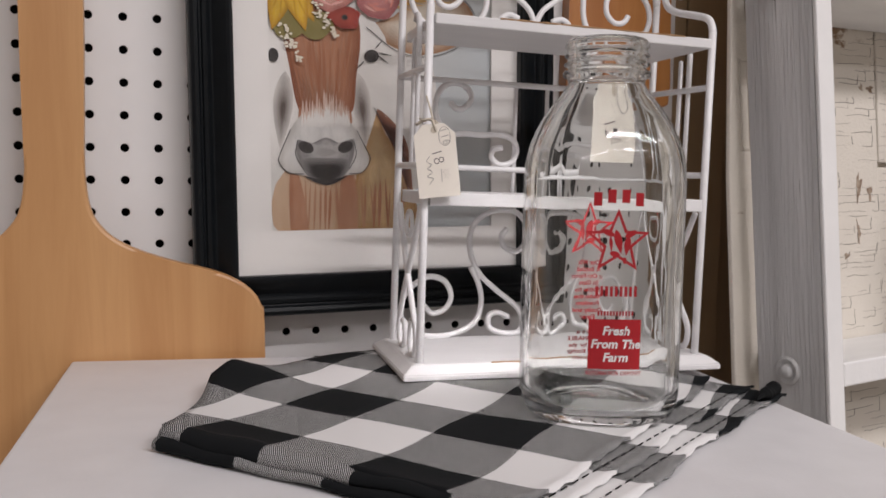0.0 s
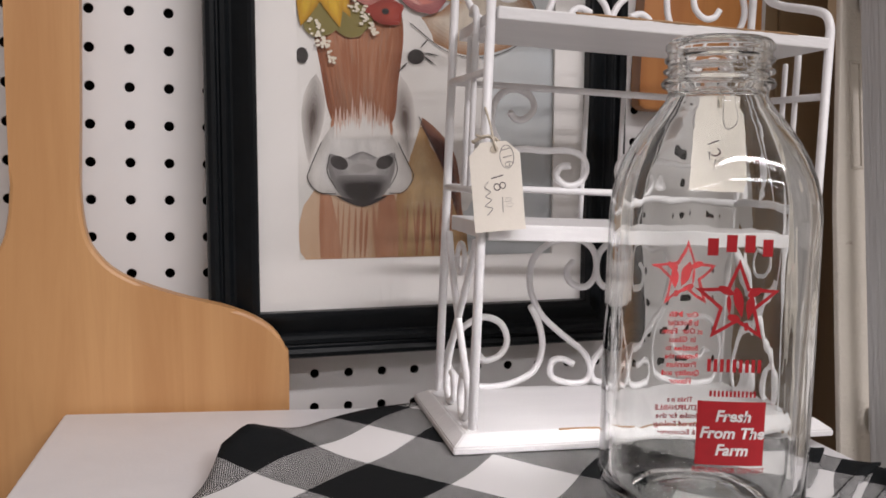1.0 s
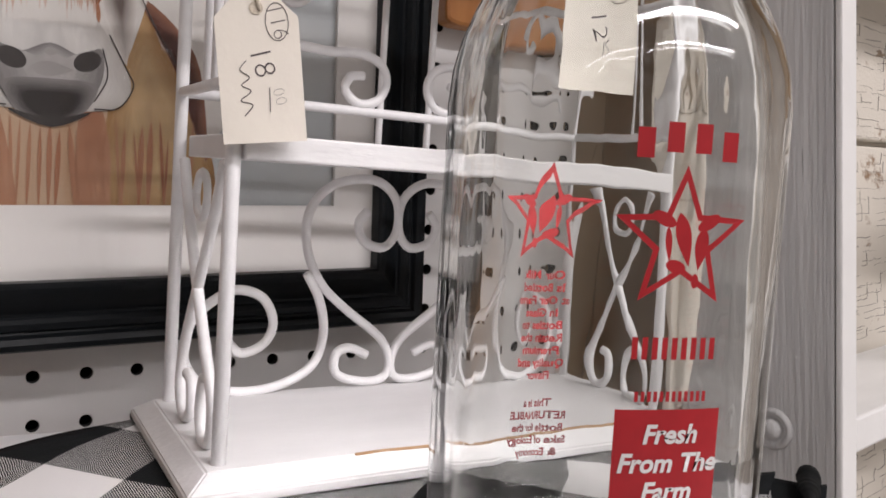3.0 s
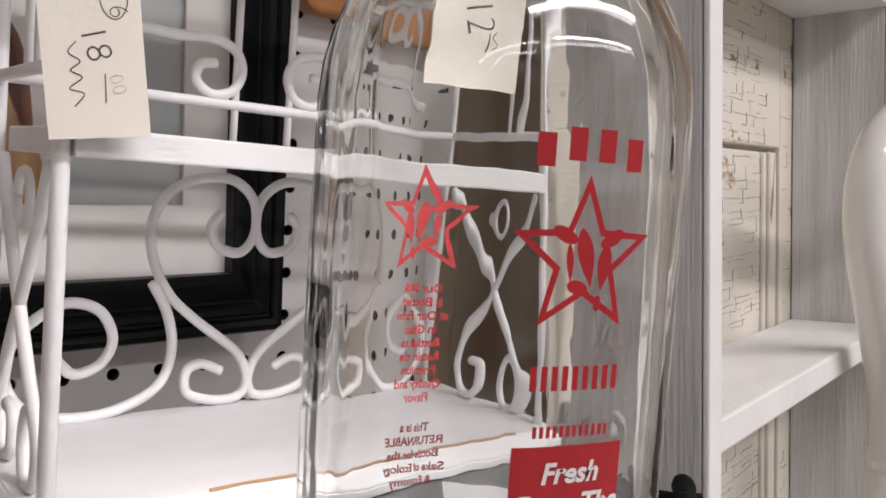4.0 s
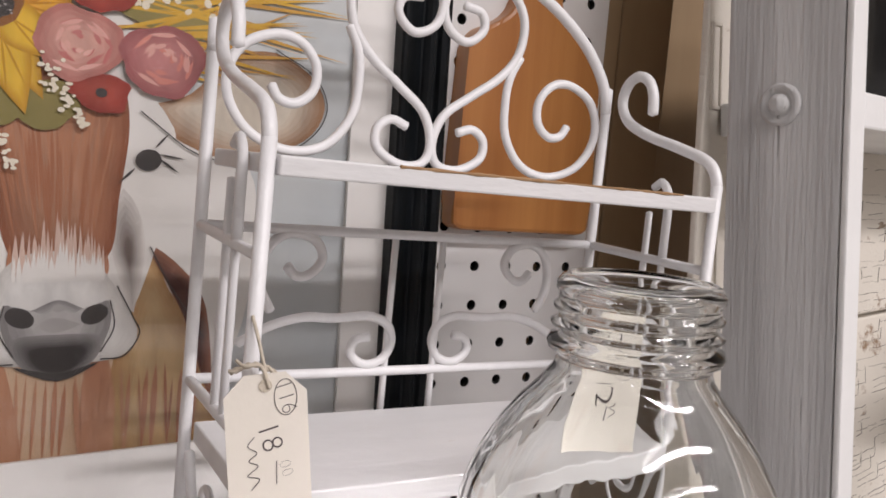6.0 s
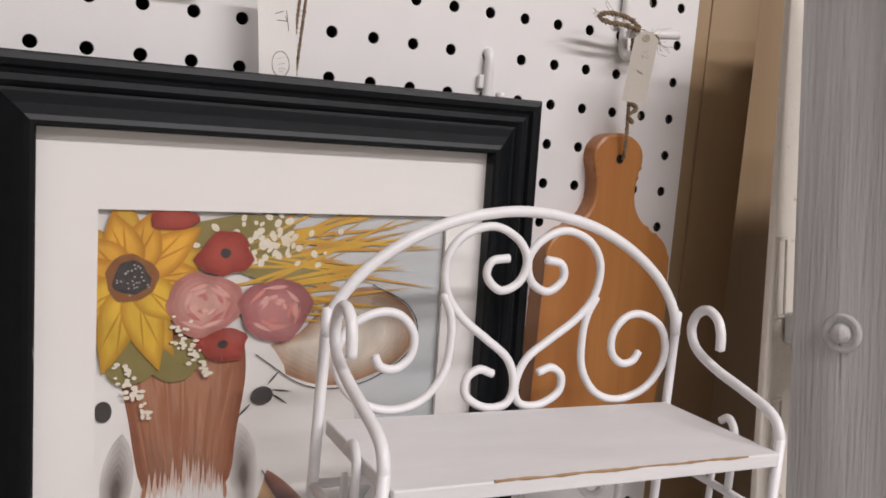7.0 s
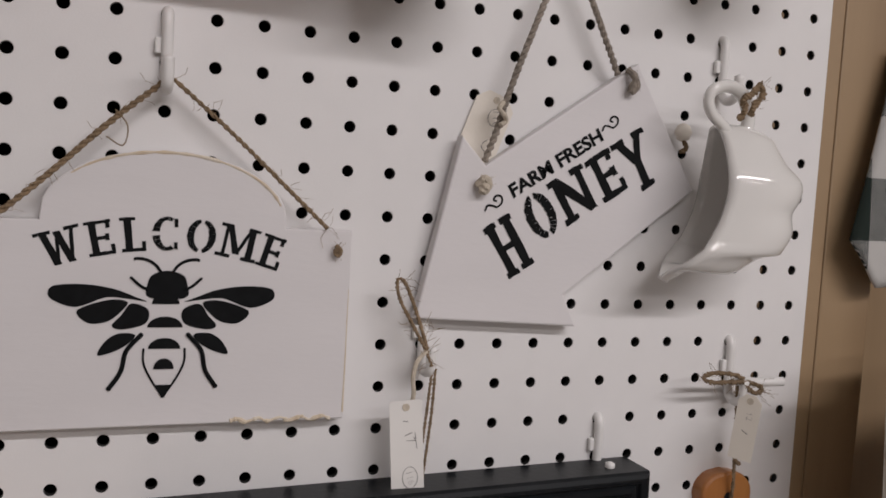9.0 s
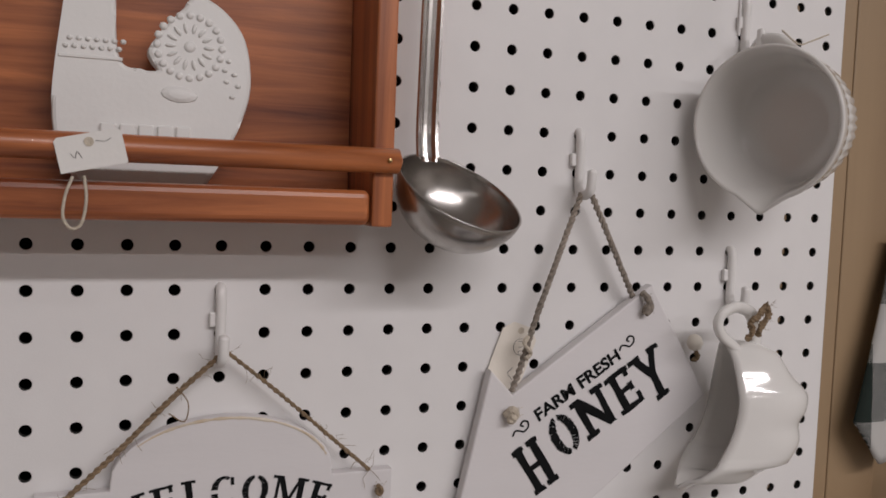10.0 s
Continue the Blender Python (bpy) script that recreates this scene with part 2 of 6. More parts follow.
# ---- mesh helpers ----
def part(name, bm, mat, parent=None, label="", smooth=False):
    """Links a bmesh as one mesh object, under a thing or a part."""
    me = bpy.data.meshes.new(name)
    bmesh.ops.recalc_face_normals(bm, faces=bm.faces)
    bm.to_mesh(me)
    bm.free()
    me.materials.append(mat)
    if smooth:
        for p in me.polygons:
            p.use_smooth = True
    ob = new(name, me)
    if parent:
        ob.parent = parent
    if label:
        tagged(ob, label)
    return ob


def thing(name, m, label, category, group="", kind=""):
    """An empty at a thing's base, which parents its parts."""
    ob = new(name)
    ob.empty_display_size = 0.02
    ob.matrix_world = m
    return tagged(ob, label, category, group, kind)


def block(x0, y0, z0, x1, y1, z1, bevel=0.0, seg=2, bm=None):
    bm2 = bmesh.new()
    bmesh.ops.create_cube(bm2, size=1)
    bmesh.ops.scale(bm2, verts=bm2.verts, vec=(x1 - x0, y1 - y0, z1 - z0))
    bmesh.ops.translate(bm2, verts=bm2.verts, vec=((x0 + x1) / 2, (y0 + y1) / 2, (z0 + z1) / 2))
    if bevel:
        bmesh.ops.bevel(bm2, geom=list(bm2.edges), offset=bevel, segments=seg, affect="EDGES", profile=0.5)
    return merged(bm, bm2)


def merged(bm, bm2):
    if bm is None:
        return bm2
    me = bpy.data.meshes.new("scratch")
    bm2.to_mesh(me)
    bm2.free()
    bm.from_mesh(me)
    bpy.data.meshes.remove(me)
    return bm


def smooth_line(points, steps=6, closed=False):
    """A Catmull-Rom line through the points."""
    p = [Vector(q) for q in points]
    out, k = [], len(p)
    for i in range(k if closed else k - 1):
        a, b = p[i], p[(i + 1) % k]
        before = p[i - 1] if closed or i > 0 else a + (a - b)
        after = p[(i + 2) % k] if closed or i + 2 < k else b + (b - a)
        for s in range(steps):
            t = s / steps
            out.append(0.5 * ((2 * a) + (b - before) * t + (2 * before - 5 * a + 4 * b - after) * t * t + (3 * a - before - 3 * b + after) * t ** 3))
    if not closed:
        out.append(p[-1])
    return out


def rod(points, radius, sides=10, bm=None, taper=None, squash=1.0, twist=0.0, rough=0.0):
    """A round wire or cord along a line, with capped and rounded ends."""
    pts = [Vector(q) for q in points]
    bm2 = bmesh.new()
    rings, up = [], None
    for i, p in enumerate(pts):
        d = (pts[min(i + 1, len(pts) - 1)] - pts[max(i - 1, 0)])
        d = d.normalized() if d.length > 1e-9 else Vector((0, 0, 1))
        if up is None:
            up = d.orthogonal().normalized()
        up = (up - d * up.dot(d)).normalized()
        side = d.cross(up)
        r = radius * (taper[i] if taper else 1.0) * (1 + rough * (random.random() - 0.5))
        ring = []
        for k in range(sides):
            a = 2 * math.pi * k / sides + twist * i
            ring.append(bm2.verts.new(p + up * (math.cos(a) * r) + side * (math.sin(a) * r * squash)))
        rings.append(ring)
    for r0, r1 in zip(rings, rings[1:]):
        for k in range(sides):
            bm2.faces.new((r0[k], r0[(k + 1) % sides], r1[(k + 1) % sides], r1[k]))
    for ring, j in ((rings[0], 0), (rings[-1], -1)):
        d = (pts[j] - pts[1 if j == 0 else -2]).normalized()
        tip = bm2.verts.new(pts[j] + d * radius * 0.45)
        for k in range(sides):
            bm2.faces.new((ring[k], ring[(k + 1) % sides], tip))
    return merged(bm, bm2)


def cord(points, radius, bm=None, strands=2, pitch=0.007, step=0.0022):
    """Two or three twisted strands along a line."""
    line = smooth_line(points, 8)
    total = sum((b - a).length for a, b in zip(line, line[1:]))
    count = max(3, int(total / step))
    fine, i, run = [], 0, 0.0
    for k in range(count + 1):
        want = total * k / count
        while i < len(line) - 2 and run + (line[i + 1] - line[i]).length < want:
            run += (line[i + 1] - line[i]).length
            i += 1
        seg = (line[i + 1] - line[i])
        fine.append(line[i] + seg * min(1.0, (want - run) / max(seg.length, 1e-9)))
    for s in range(strands):
        pts = []
        for k, p in enumerate(fine):
            d = (fine[min(k + 1, count)] - fine[max(k - 1, 0)]).normalized()
            u = d.cross(Vector((0.3, 1, 0.2))).normalized()
            v = d.cross(u)
            a = 2 * math.pi * (s / strands + total * k / count / pitch)
            pts.append(p + (u * math.cos(a) + v * math.sin(a)) * radius * 0.55)
        bm = rod(pts, radius * 0.62, 6, bm, rough=0.25)
    return bm


def fuzz(points, count, length, bm=None, radius=0.00012):
    """Loose fibres that stand off a cord."""
    line = smooth_line(points, 6)
    for _ in range(count):
        p = random.choice(line)
        d = Vector((random.uniform(-1, 1), random.uniform(-1, 0.2), random.uniform(-1, 1))).normalized() * length * random.uniform(0.4, 1.2)
        bend = Vector((random.uniform(-1, 1), random.uniform(-1, 1), random.uniform(-1, 1))) * length * 0.25
        bm = rod([p, p + d * 0.5 + bend, p + d], radius, 4, bm)
    return bm


def outline_plate(points, y0, y1, bevel=0.0, bm=None):
    """A flat plate in the x-z plane with this outline, from y0 (front) to y1 (back)."""
    bm2 = bmesh.new()
    vs = [bm2.verts.new((x, y0, z)) for x, z in points]
    f = bm2.faces.new(vs)
    ext = bmesh.ops.extrude_face_region(bm2, geom=[f])
    for v in ext["geom"]:
        if isinstance(v, bmesh.types.BMVert):
            v.co.y = y1
    if bevel:
        es = [e for e in bm2.edges if abs(e.verts[0].co.y - e.verts[1].co.y) < 1e-7]
        bmesh.ops.bevel(bm2, geom=es, offset=bevel, segments=2, affect="EDGES", profile=0.5)
    return merged(bm, bm2)


def flat_shape(points, y, bm=None):
    bm2 = bmesh.new()
    bm2.faces.new([bm2.verts.new((x, y, z)) for x, z in points])
    return merged(bm, bm2)


def oval(cx, cz, rx, rz, turn=0.0, count=28, wob=0.0, seed=0):
    rnd = random.Random(seed)
    ph = [rnd.uniform(0, 6.28) for _ in range(3)]
    c, s = math.cos(radians(turn)), math.sin(radians(turn))
    out = []
    for k in range(count):
        a = 2 * math.pi * k / count
        f = 1 + wob * (math.sin(3 * a + ph[0]) + 0.6 * math.sin(5 * a + ph[1]) + 0.4 * math.sin(9 * a + ph[2]))
        u, v = rx * f * math.cos(a), rz * f * math.sin(a)
        out.append((cx + u * c - v * s, cz + u * s + v * c))
    return out


def petal(x0, z0, x1, z1, width, count=12):
    d = Vector((x1 - x0, z1 - z0))
    nrm = Vector((-d.y, d.x)).normalized()
    left, right = [], []
    for k in range(count + 1):
        t = k / count
        w = width * math.sin(math.pi * min(1, t ** 0.75)) if 0 < t < 1 else 0.0
        p = Vector((x0, z0)) + d * t
        left.append(p + nrm * w)
        right.append(p - nrm * w)
    pts = left + right[::-1][1:-1]
    return [(p.x, p.y) for p in pts]


def letters(text, size, depth=0.0, thick=0.0, space=1.0, shear=0.0):
    """A bmesh of the text in the x-z plane, centred on its middle, facing -y."""
    cu = bpy.data.curves.new("letters", "FONT")
    cu.body, cu.size, cu.extrude, cu.offset, cu.space_character, cu.shear = text, size, depth, thick, space, shear
    cu.align_x, cu.align_y = "CENTER", "CENTER"
    cu.resolution_u = 3
    ob = bpy.data.objects.new("letters", cu)
    scene.collection.objects.link(ob)
    me = bpy.data.meshes.new_from_object(ob.evaluated_get(bpy.context.evaluated_depsgraph_get()))
    bpy.data.objects.remove(ob)
    bm = bmesh.new()
    bm.from_mesh(me)
    bpy.data.meshes.remove(me)
    bmesh.ops.triangulate(bm, faces=bm.faces)
    for v in bm.verts:
        v.co = Vector((v.co.x, -v.co.z, v.co.y))
    return bm


def turned(bm, m):
    bmesh.ops.transform(bm, matrix=m, verts=bm.verts)
    return bm


def lathe(profile, sides=48, shape=None, bm=None, close=True):
    """Rings (radius, z) round the z axis; shape(angle, z, r) may change the radius."""
    bm2 = bmesh.new()
    rings = []
    for r, z in profile:
        ring = []
        for k in range(sides):
            a = 2 * math.pi * k / sides
            rr = shape(a, z, r) if shape else r
            ring.append(bm2.verts.new((rr * math.cos(a), rr * math.sin(a), z)))
        rings.append(ring)
    for r0, r1 in zip(rings, rings[1:]):
        for k in range(sides):
            bm2.faces.new((r0[k], r0[(k + 1) % sides], r1[(k + 1) % sides], r1[k]))
    if close:
        bm2.faces.new(rings[0])
        bm2.faces.new(rings[-1])
    return merged(bm, bm2)


# ---- the pegboard wall ----
P, ZP = 0.0254, 1.35
COL0, COL1, ROW0, ROW1 = -10, 18, -19, 22


def pegboard():
    """The perforated sheet: one cell of 16 sides round each hole, with the hole's depth; shade is coloured into the
    hole walls.
    """
    n, r, t, h = 16, 0.0033, 0.005, P / 2
    verts, faces, dark = [], [], []
    ring = [(math.cos(2 * math.pi * k / n), math.sin(2 * math.pi * k / n)) for k in range(n)]
    square = [(c / max(abs(c), abs(s)) * h, s / max(abs(c), abs(s)) * h) for c, s in ring]
    for c in range(COL0, COL1 + 1):
        for w in range(ROW0, ROW1 + 1):
            cx, cz, b = c * P, ZP + w * P, len(verts)
            verts += [(cx + u, 0.0, cz + v) for u, v in square]
            verts += [(cx + u * (r + 0.0003), 0.0, cz + v * (r + 0.0003)) for u, v in ring]
            verts += [(cx + u * r, 0.0005, cz + v * r) for u, v in ring]
            verts += [(cx + u * r, t, cz + v * r) for u, v in ring]
            for k in range(n):
                j = (k + 1) % n
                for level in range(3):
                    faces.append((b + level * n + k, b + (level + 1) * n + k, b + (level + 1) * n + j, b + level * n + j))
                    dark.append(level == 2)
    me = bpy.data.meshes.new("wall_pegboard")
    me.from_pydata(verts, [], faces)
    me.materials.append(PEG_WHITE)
    me.materials.append(HOLE_SHADE)
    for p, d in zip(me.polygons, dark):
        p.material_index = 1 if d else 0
    bm = bmesh.new()
    bm.from_mesh(me)
    bmesh.ops.remove_doubles(bm, verts=bm.verts, dist=0.00002)
    bm.to_mesh(me)
    bm.free()
    return new("wall_pegboard", me)


tagged(pegboard(), "white perforated hardboard wall with rows of round holes", "pegboard", kind="structure")
XL, XR = (COL0 - 0.5) * P, (COL1 + 0.5) * P
ZB, ZT = ZP + (ROW0 - 0.5) * P, ZP + (ROW1 + 0.5) * P
rim = block(XR, 0.0, 0.0, XR + 0.003, 0.005, CEIL)
rim = block(-3.2, 0.0, 0.0, XL, 0.005, CEIL, bm=rim)
rim = block(XL, 0.0, 0.0, XR, 0.005, ZB, bm=rim)
rim = block(XL, 0.0, ZT, XR, 0.005, CEIL, bm=rim)
tagged(part("wall_pegboard_plain", rim, PEG_WHITE), "white hardboard wall sheet round the pegboard", "wall", kind="structure")
# unseen near-black sheet, added so that the holes read as shaded
tagged(part("hole_shade_sheet", block(-3.2, 0.03, 0.0, XR - 0.02, 0.06, CEIL), BACK_DARK), "near-black sheet standing in for shade behind the pegboard holes", "wall", kind="structure")

# tan panelled wall to the right of the pegboard: an edge strip, a groove and a wide board
tan = block(XR + 0.004, 0.002, 0.0, XR + 0.0175, 0.03, CEIL, 0.0015)
tan = block(XR + 0.020, 0.004, 0.0, 0.538, 0.03, CEIL, 0.0015, bm=tan)
tan = block(XR + 0.003, 0.012, 0.0, 0.53, 0.028, CEIL, bm=tan)
tagged(part("wall_panel", tan, TAN), "tan wood panelled wall with a vertical groove", "wall", kind="structure")

tagged(part("wall_recess", block(0.50, 0.25, 0.0, 3.2, 0.28, CEIL), TAN), "tan wall deep in a dark gap behind the shelf unit", "wall", kind="structure")
tagged(part("floor", block(-3.2, -5.5, -0.05, 3.2, 0.28, 0.0), FLOOR), "plain grey-brown shop floor", "floor", kind="structure")
tagged(part("ceiling", block(-3.2, -5.5, CEIL, 3.2, 0.28, CEIL + 0.05), CEILING), "off-white tiled shop ceiling", "ceiling", kind="structure")
tagged(part("wall_left", block(-3.3, -5.5, 0, -3.2, 0.28, CEIL), WALL), "plain beige shop wall", "wall", kind="structure")
tagged(part("wall_right", block(3.2, -5.5, 0, 3.3, 0.28, CEIL), WALL), "plain beige shop wall", "wall", kind="structure")
tagged(part("wall_rear", block(-3.2, -5.6, 0, 3.2, -5.5, CEIL), WALL), "plain beige shop wall", "wall", kind="structure")
for lx, ly, power, turn in LAMPS:
    fx = thing("ceiling_light", pose(lx, ly, CEIL, 0, 0, turn), "white fluorescent light fixture on the ceiling", "ceiling light", "ceiling lights")
    part("housing", block(-1.25, -0.12, -0.08, 1.25, 0.12, 0.0, 0.01), FIXTURE, fx)

# ---- small white table ----
TABLE = pose(0.160, -0.27, 0.909, 0, 1.1, -3.5)
TL, TR, TF, TBK = -0.2356, 0.2293, -0.20, 0.200


def on_table(x, y, z=0.0):
    """A place in the world on the table top, z above it."""
    m = TABLE.inverted() @ Vector((x, y, 0.909))
    return TABLE @ Vector((m.x, m.y, z))


def side_table():
    t = thing("side_table", TABLE, "small white painted wooden table with worn edges", "table")
    part("tabletop", block(TL, TF, -0.018, TR, TBK, 0.0, 0.0022, 3), TABLE_PAINT, t)
    e = block(TL - 0.0012, TF - 0.0012, -0.0175, TL + 0.0015, TBK, -0.003, 0.0006)
    part("worn_edge", e, TABLE_EDGE, t, "edge with paint rubbed down to dark wood")
    part("apron", block(TL + 0.02, TF + 0.02, -0.10, TR - 0.02, TBK - 0.02, -0.018, 0.002), TABLE_PAINT, t)
    for x in (TL + 0.012, TR - 0.052):
        for y in (TF + 0.012, TBK - 0.052):
            part("leg", block(x, y, -0.905, x + 0.04, y + 0.04, -0.018, 0.003), TABLE_PAINT, t)


side_table()


# ---- hutch: white shelf unit built on an old cream door, leaning back a little ----
def hutch():
    m = pose(0.479, -0.2115, 0.9, -4.84, -1.25, 10.5)
    t = thing("shelf_unit", m, "white painted wooden shelf with a cream crackled door as back", "shelf unit")
    tp, d, back, w, foot, head = 0.0175, 0.064, 0.080, 0.425, -0.897, 0.520
    part("side_panel", block(0, 0.0005, foot, tp - 0.001, d, head, 0.001), PAINT_SIDE_SHADE, t, "white brushed paint greyed for its shaded side, with dark scuffs")
    part("front_edge", block(-0.0003, -0.004, foot, tp, 0.0, head, 0.0013), HUTCH_EDGE, t, "bright white chipped front edge")
    part("far_side_panel", block(w, 0.0005, foot, w + 0.017, back - 0.001, head, 0.001), PAINT_SIDE_SHADE, t)
    part("far_front_edge", block(w - 0.0003, -0.004, foot, w + 0.0175, 0.0, head, 0.0013), HUTCH_EDGE, t)
    for z in (-0.30, -0.0055, 0.2965):
        part("shelf", block(tp + 0.0005, -0.0035, z, w - 0.0005, back - 0.001, z + 0.019, 0.0016), HUTCH_EDGE, t)
    # old door behind: a proud edge strip, stiles, a rail and sunk panels
    x1 = 0.64
    part("door_back", block(0.065, back + 0.010, foot, x1, back + 0.024, head), DOOR_PAINT, t, "cream paint crazed with fine cracks")
    part("edge_strip", outline_plate([(-0.018, foot), (0.052, foot), (0.052, head), (0.016, head), (-0.007, 0.16)], back, back + 0.005, 0.0012), DOOR_PAINT, t)
    for a, b in ((0.0525, 0.190), (0.392, x1)):
        part("stile", block(a, back, foot, b, back + 0.012, head, 0.0018), DOOR_PAINT, t)
    for z0, z1 in ((0.1745, 0.365), (0.372, head), (-0.42, -0.16)):
        part("rail", block(0.1918, back, z0, 0.3905, back + 0.012, z1, 0.0018), DOOR_PAINT, t)
    for z0, z1 in ((-0.156, 0.1705), (foot, -0.424)):
        part("panel", block(0.1935, back + 0.005, z0, 0.352, back + 0.011, z1, 0.002), DOOR_PAINT, t)
        part("panel_moulding", block(0.3565, back + 0.0035, z0, 0.3655, back + 0.011, z1, 0.0028, 3), DOOR_PAINT, t)
        part("panel_moulding", block(0.3695, back + 0.002, z0, 0.3885, back + 0.011, z1, 0.002), DOOR_PAINT, t, "cream moulding rubbed to brown wood")
    # sunk beads on the edge strip
    for z0, z1 in ((0.312, 0.362), (0.185, 0.262)):
        for a, b, c, e in ((0.0080, z0, 0.0098, z1), (0.0180, z0, 0.0198, z1), (0.0099, z1 - 0.002, 0.0179, z1), (0.0099, z0, 0.0179, z0 + 0.002)):
            part("bead", block(a, back - 0.0016, b, c, back + 0.002, e, 0.0006), DOOR_PAINT, t)
    # crackle: long level splits joined by short upright ones
    rnd = random.Random(5)
    cr = None
    z = -0.29
    while z < 0.40:
        z += rnd.uniform(0.0035, 0.0085)
        x = 0.054 + rnd.uniform(0, 0.02)
        while x < 0.42:
            run = rnd.uniform(0.008, 0.045)
            ends = [e for e in (0.189, 0.351, 0.389, 0.424) if e > x]
            stop = min(x + run, ends[0]) if ends else x
            sunk = 0.0050 if 0.1935 < x < 0.352 and -0.156 < z < 0.168 else 0.0
            free = all(abs(z - q - 0.0095) > 0.013 for q in (-0.0055, 0.2965)) and abs(z - 0.1725) > 0.004 and not 0.3525 < x < 0.3895
            if free and stop - x > 0.004 and rnd.random() < (0.72 if x < 0.352 else 0.4):
                fy = back + sunk - 0.0001
                zz = [z + rnd.uniform(-0.0009, 0.0009) for _ in range(4)]
                cr = rod([(x + (stop - x) * k / 3, fy, zz[k]) for k in range(4)], rnd.uniform(0.00008, 0.00024), 4, cr)
                if rnd.random() < 0.45:
                    up = rnd.uniform(0.005, 0.014)
                    cr = rod([(stop, fy, zz[3]), (stop + rnd.uniform(-0.0015, 0.0015), fy, zz[3] + up * 0.5), (stop + rnd.uniform(-0.002, 0.002), fy, zz[3] + up)], rnd.uniform(0.0001, 0.0003), 4, cr)
            x = max(stop, x + 0.004) + rnd.uniform(0.001, 0.016)
    tagged(part("crackle", cr, material("crack_brown", (0.07, 0.045, 0.03), 0.9, bump=0), t, "fine dark cracks in the old paint"), kind="stuff")
    # places where the paint has come away
    bare = material("bare_door_wood", (0.17, 0.105, 0.062), 0.85, vary=0.3, scale=160, colour2=(0.46, 0.38, 0.30), mix_scale=60)
    for x, z, rx, rz, sunk, sd in ((0.160, 0.152, 0.0035, 0.011, 0, 1), (0.176, 0.146, 0.0030, 0.007, 0, 2), (0.158, 0.110, 0.0022, 0.009, 0, 3), (0.140, 0.089, 0.0035, 0.0025, 0, 4), (0.168, 0.244, 0.0025, 0.003, 0, 5), (0.181, 0.243, 0.0042, 0.0032, 0, 6),
                                   (0.268, 0.242, 0.008, 0.0025, 0, 7), (0.403, 0.243, 0.003, 0.005, 0, 8), (0.325, 0.243, 0.0025, 0.005, 0, 9), (0.377, 0.135, 0.0022, 0.030, 0.002, 10), (0.10, 0.33, 0.004, 0.008, 0, 12)):
        part("bare_patch", flat_shape(oval(x, z, rx, rz, 5 * (sd % 5 - 2), 40, 0.34, sd), back + sunk - 0.00015), bare, t, "worn patch of brown wood")
    # turned plugs on the side
    for y, z in ((0.034, 0.005), (0.033, 0.310)):
        b = lathe([(0.0115, 0.0), (0.0113, 0.002), (0.0098, 0.0036), (0.0078, 0.0022), (0.0060, 0.0012), (0.0054, 0.0042), (0.0036, 0.0062), (0.0008, 0.0068)], 28)
        turned(b, Matrix.Translation((0.0005, y, z)) @ pose(0, 0, 0, 0, -90, 0))
        part("plug", b, PAINT_SIDE_SHADE, t, "round painted screw plug", smooth=True)
    return t


hutch()


def dark_jug():
    m = pose(0.479, -0.2115, 0.9, -4.84, -1.25, 10.5) @ Matrix.Translation((0.168, 0.040, 0.3158))
    t = thing("dark_jug", m, "black glazed jug standing on the white shelf unit", "jug")
    prof = [(0.018, 0.0), (0.024, 0.001), (0.027, 0.006), (0.032, 0.022), (0.0345, 0.045), (0.033, 0.070), (0.027, 0.092), (0.020, 0.106), (0.017, 0.118), (0.019, 0.128), (0.0175, 0.1285), (0.0155, 0.118), (0.0175, 0.104)]
    part("body", lathe(prof, 40), material("black_glaze", (0.010, 0.010, 0.011), 0.25, bump=0.05), t, smooth=True)
    return t


dark_jug()


# ---- pine pizza peel standing behind the table ----
def peel():
    t = thing("pizza_peel", pose(-0.072, -0.0535, 0.0, -0.5, 0, 0), "large smooth pine pizza peel leaning on the pegboard", "pizza peel")
    half = [(0.0215, 1.32), (0.0212, 1.17), (0.0205, 1.10), (0.020, 1.055), (0.0235, 1.025), (0.032, 1.010), (0.044, 1.000), (0.062, 0.9915),
            (0.085, 0.984), (0.106, 0.9785), (0.124, 0.972), (0.139, 0.962), (0.147, 0.949), (0.149, 0.932), (0.149, 0.80), (0.149, 0.60)]
    right = smooth_line([(x, 0, z) for x, z in half], 4)
    pts = [(p.x, p.z) for p in right] + [(-p.x, p.z) for p in reversed(right)]
    part("board", outline_plate(pts, -0.0075, 0.0075, 0.0025), PINE, t)
    return t


peel()


# ---- picture frame ----
FX0, FX1, FZ0, FZ1 = 0.0205, 0.3285, 0.9380, 1.3195


def moulding(x0, z0, x1, z1, profile):
    """One mitred side; profile: (distance in from the outer edge, height off the wall)."""
    d = Vector((x1 - x0, 0, z1 - z0))
    along = d.normalized()
    inward = Vector((-along.z, 0, along.x))
    bm = bmesh.new()
    a, b = [], []
    for w, h in profile:
        a.append(bm.verts.new(Vector((x0, -h, z0)) + inward * w + along * w))
        b.append(bm.verts.new(Vector((x1, -h, z1)) + inward * w - along * w))
    for k in range(len(profile) - 1):
        bm.faces.new((a[k], a[k + 1], b[k + 1], b[k]))
    bm.faces.new(a)
    bm.faces.new(b)
    return bm


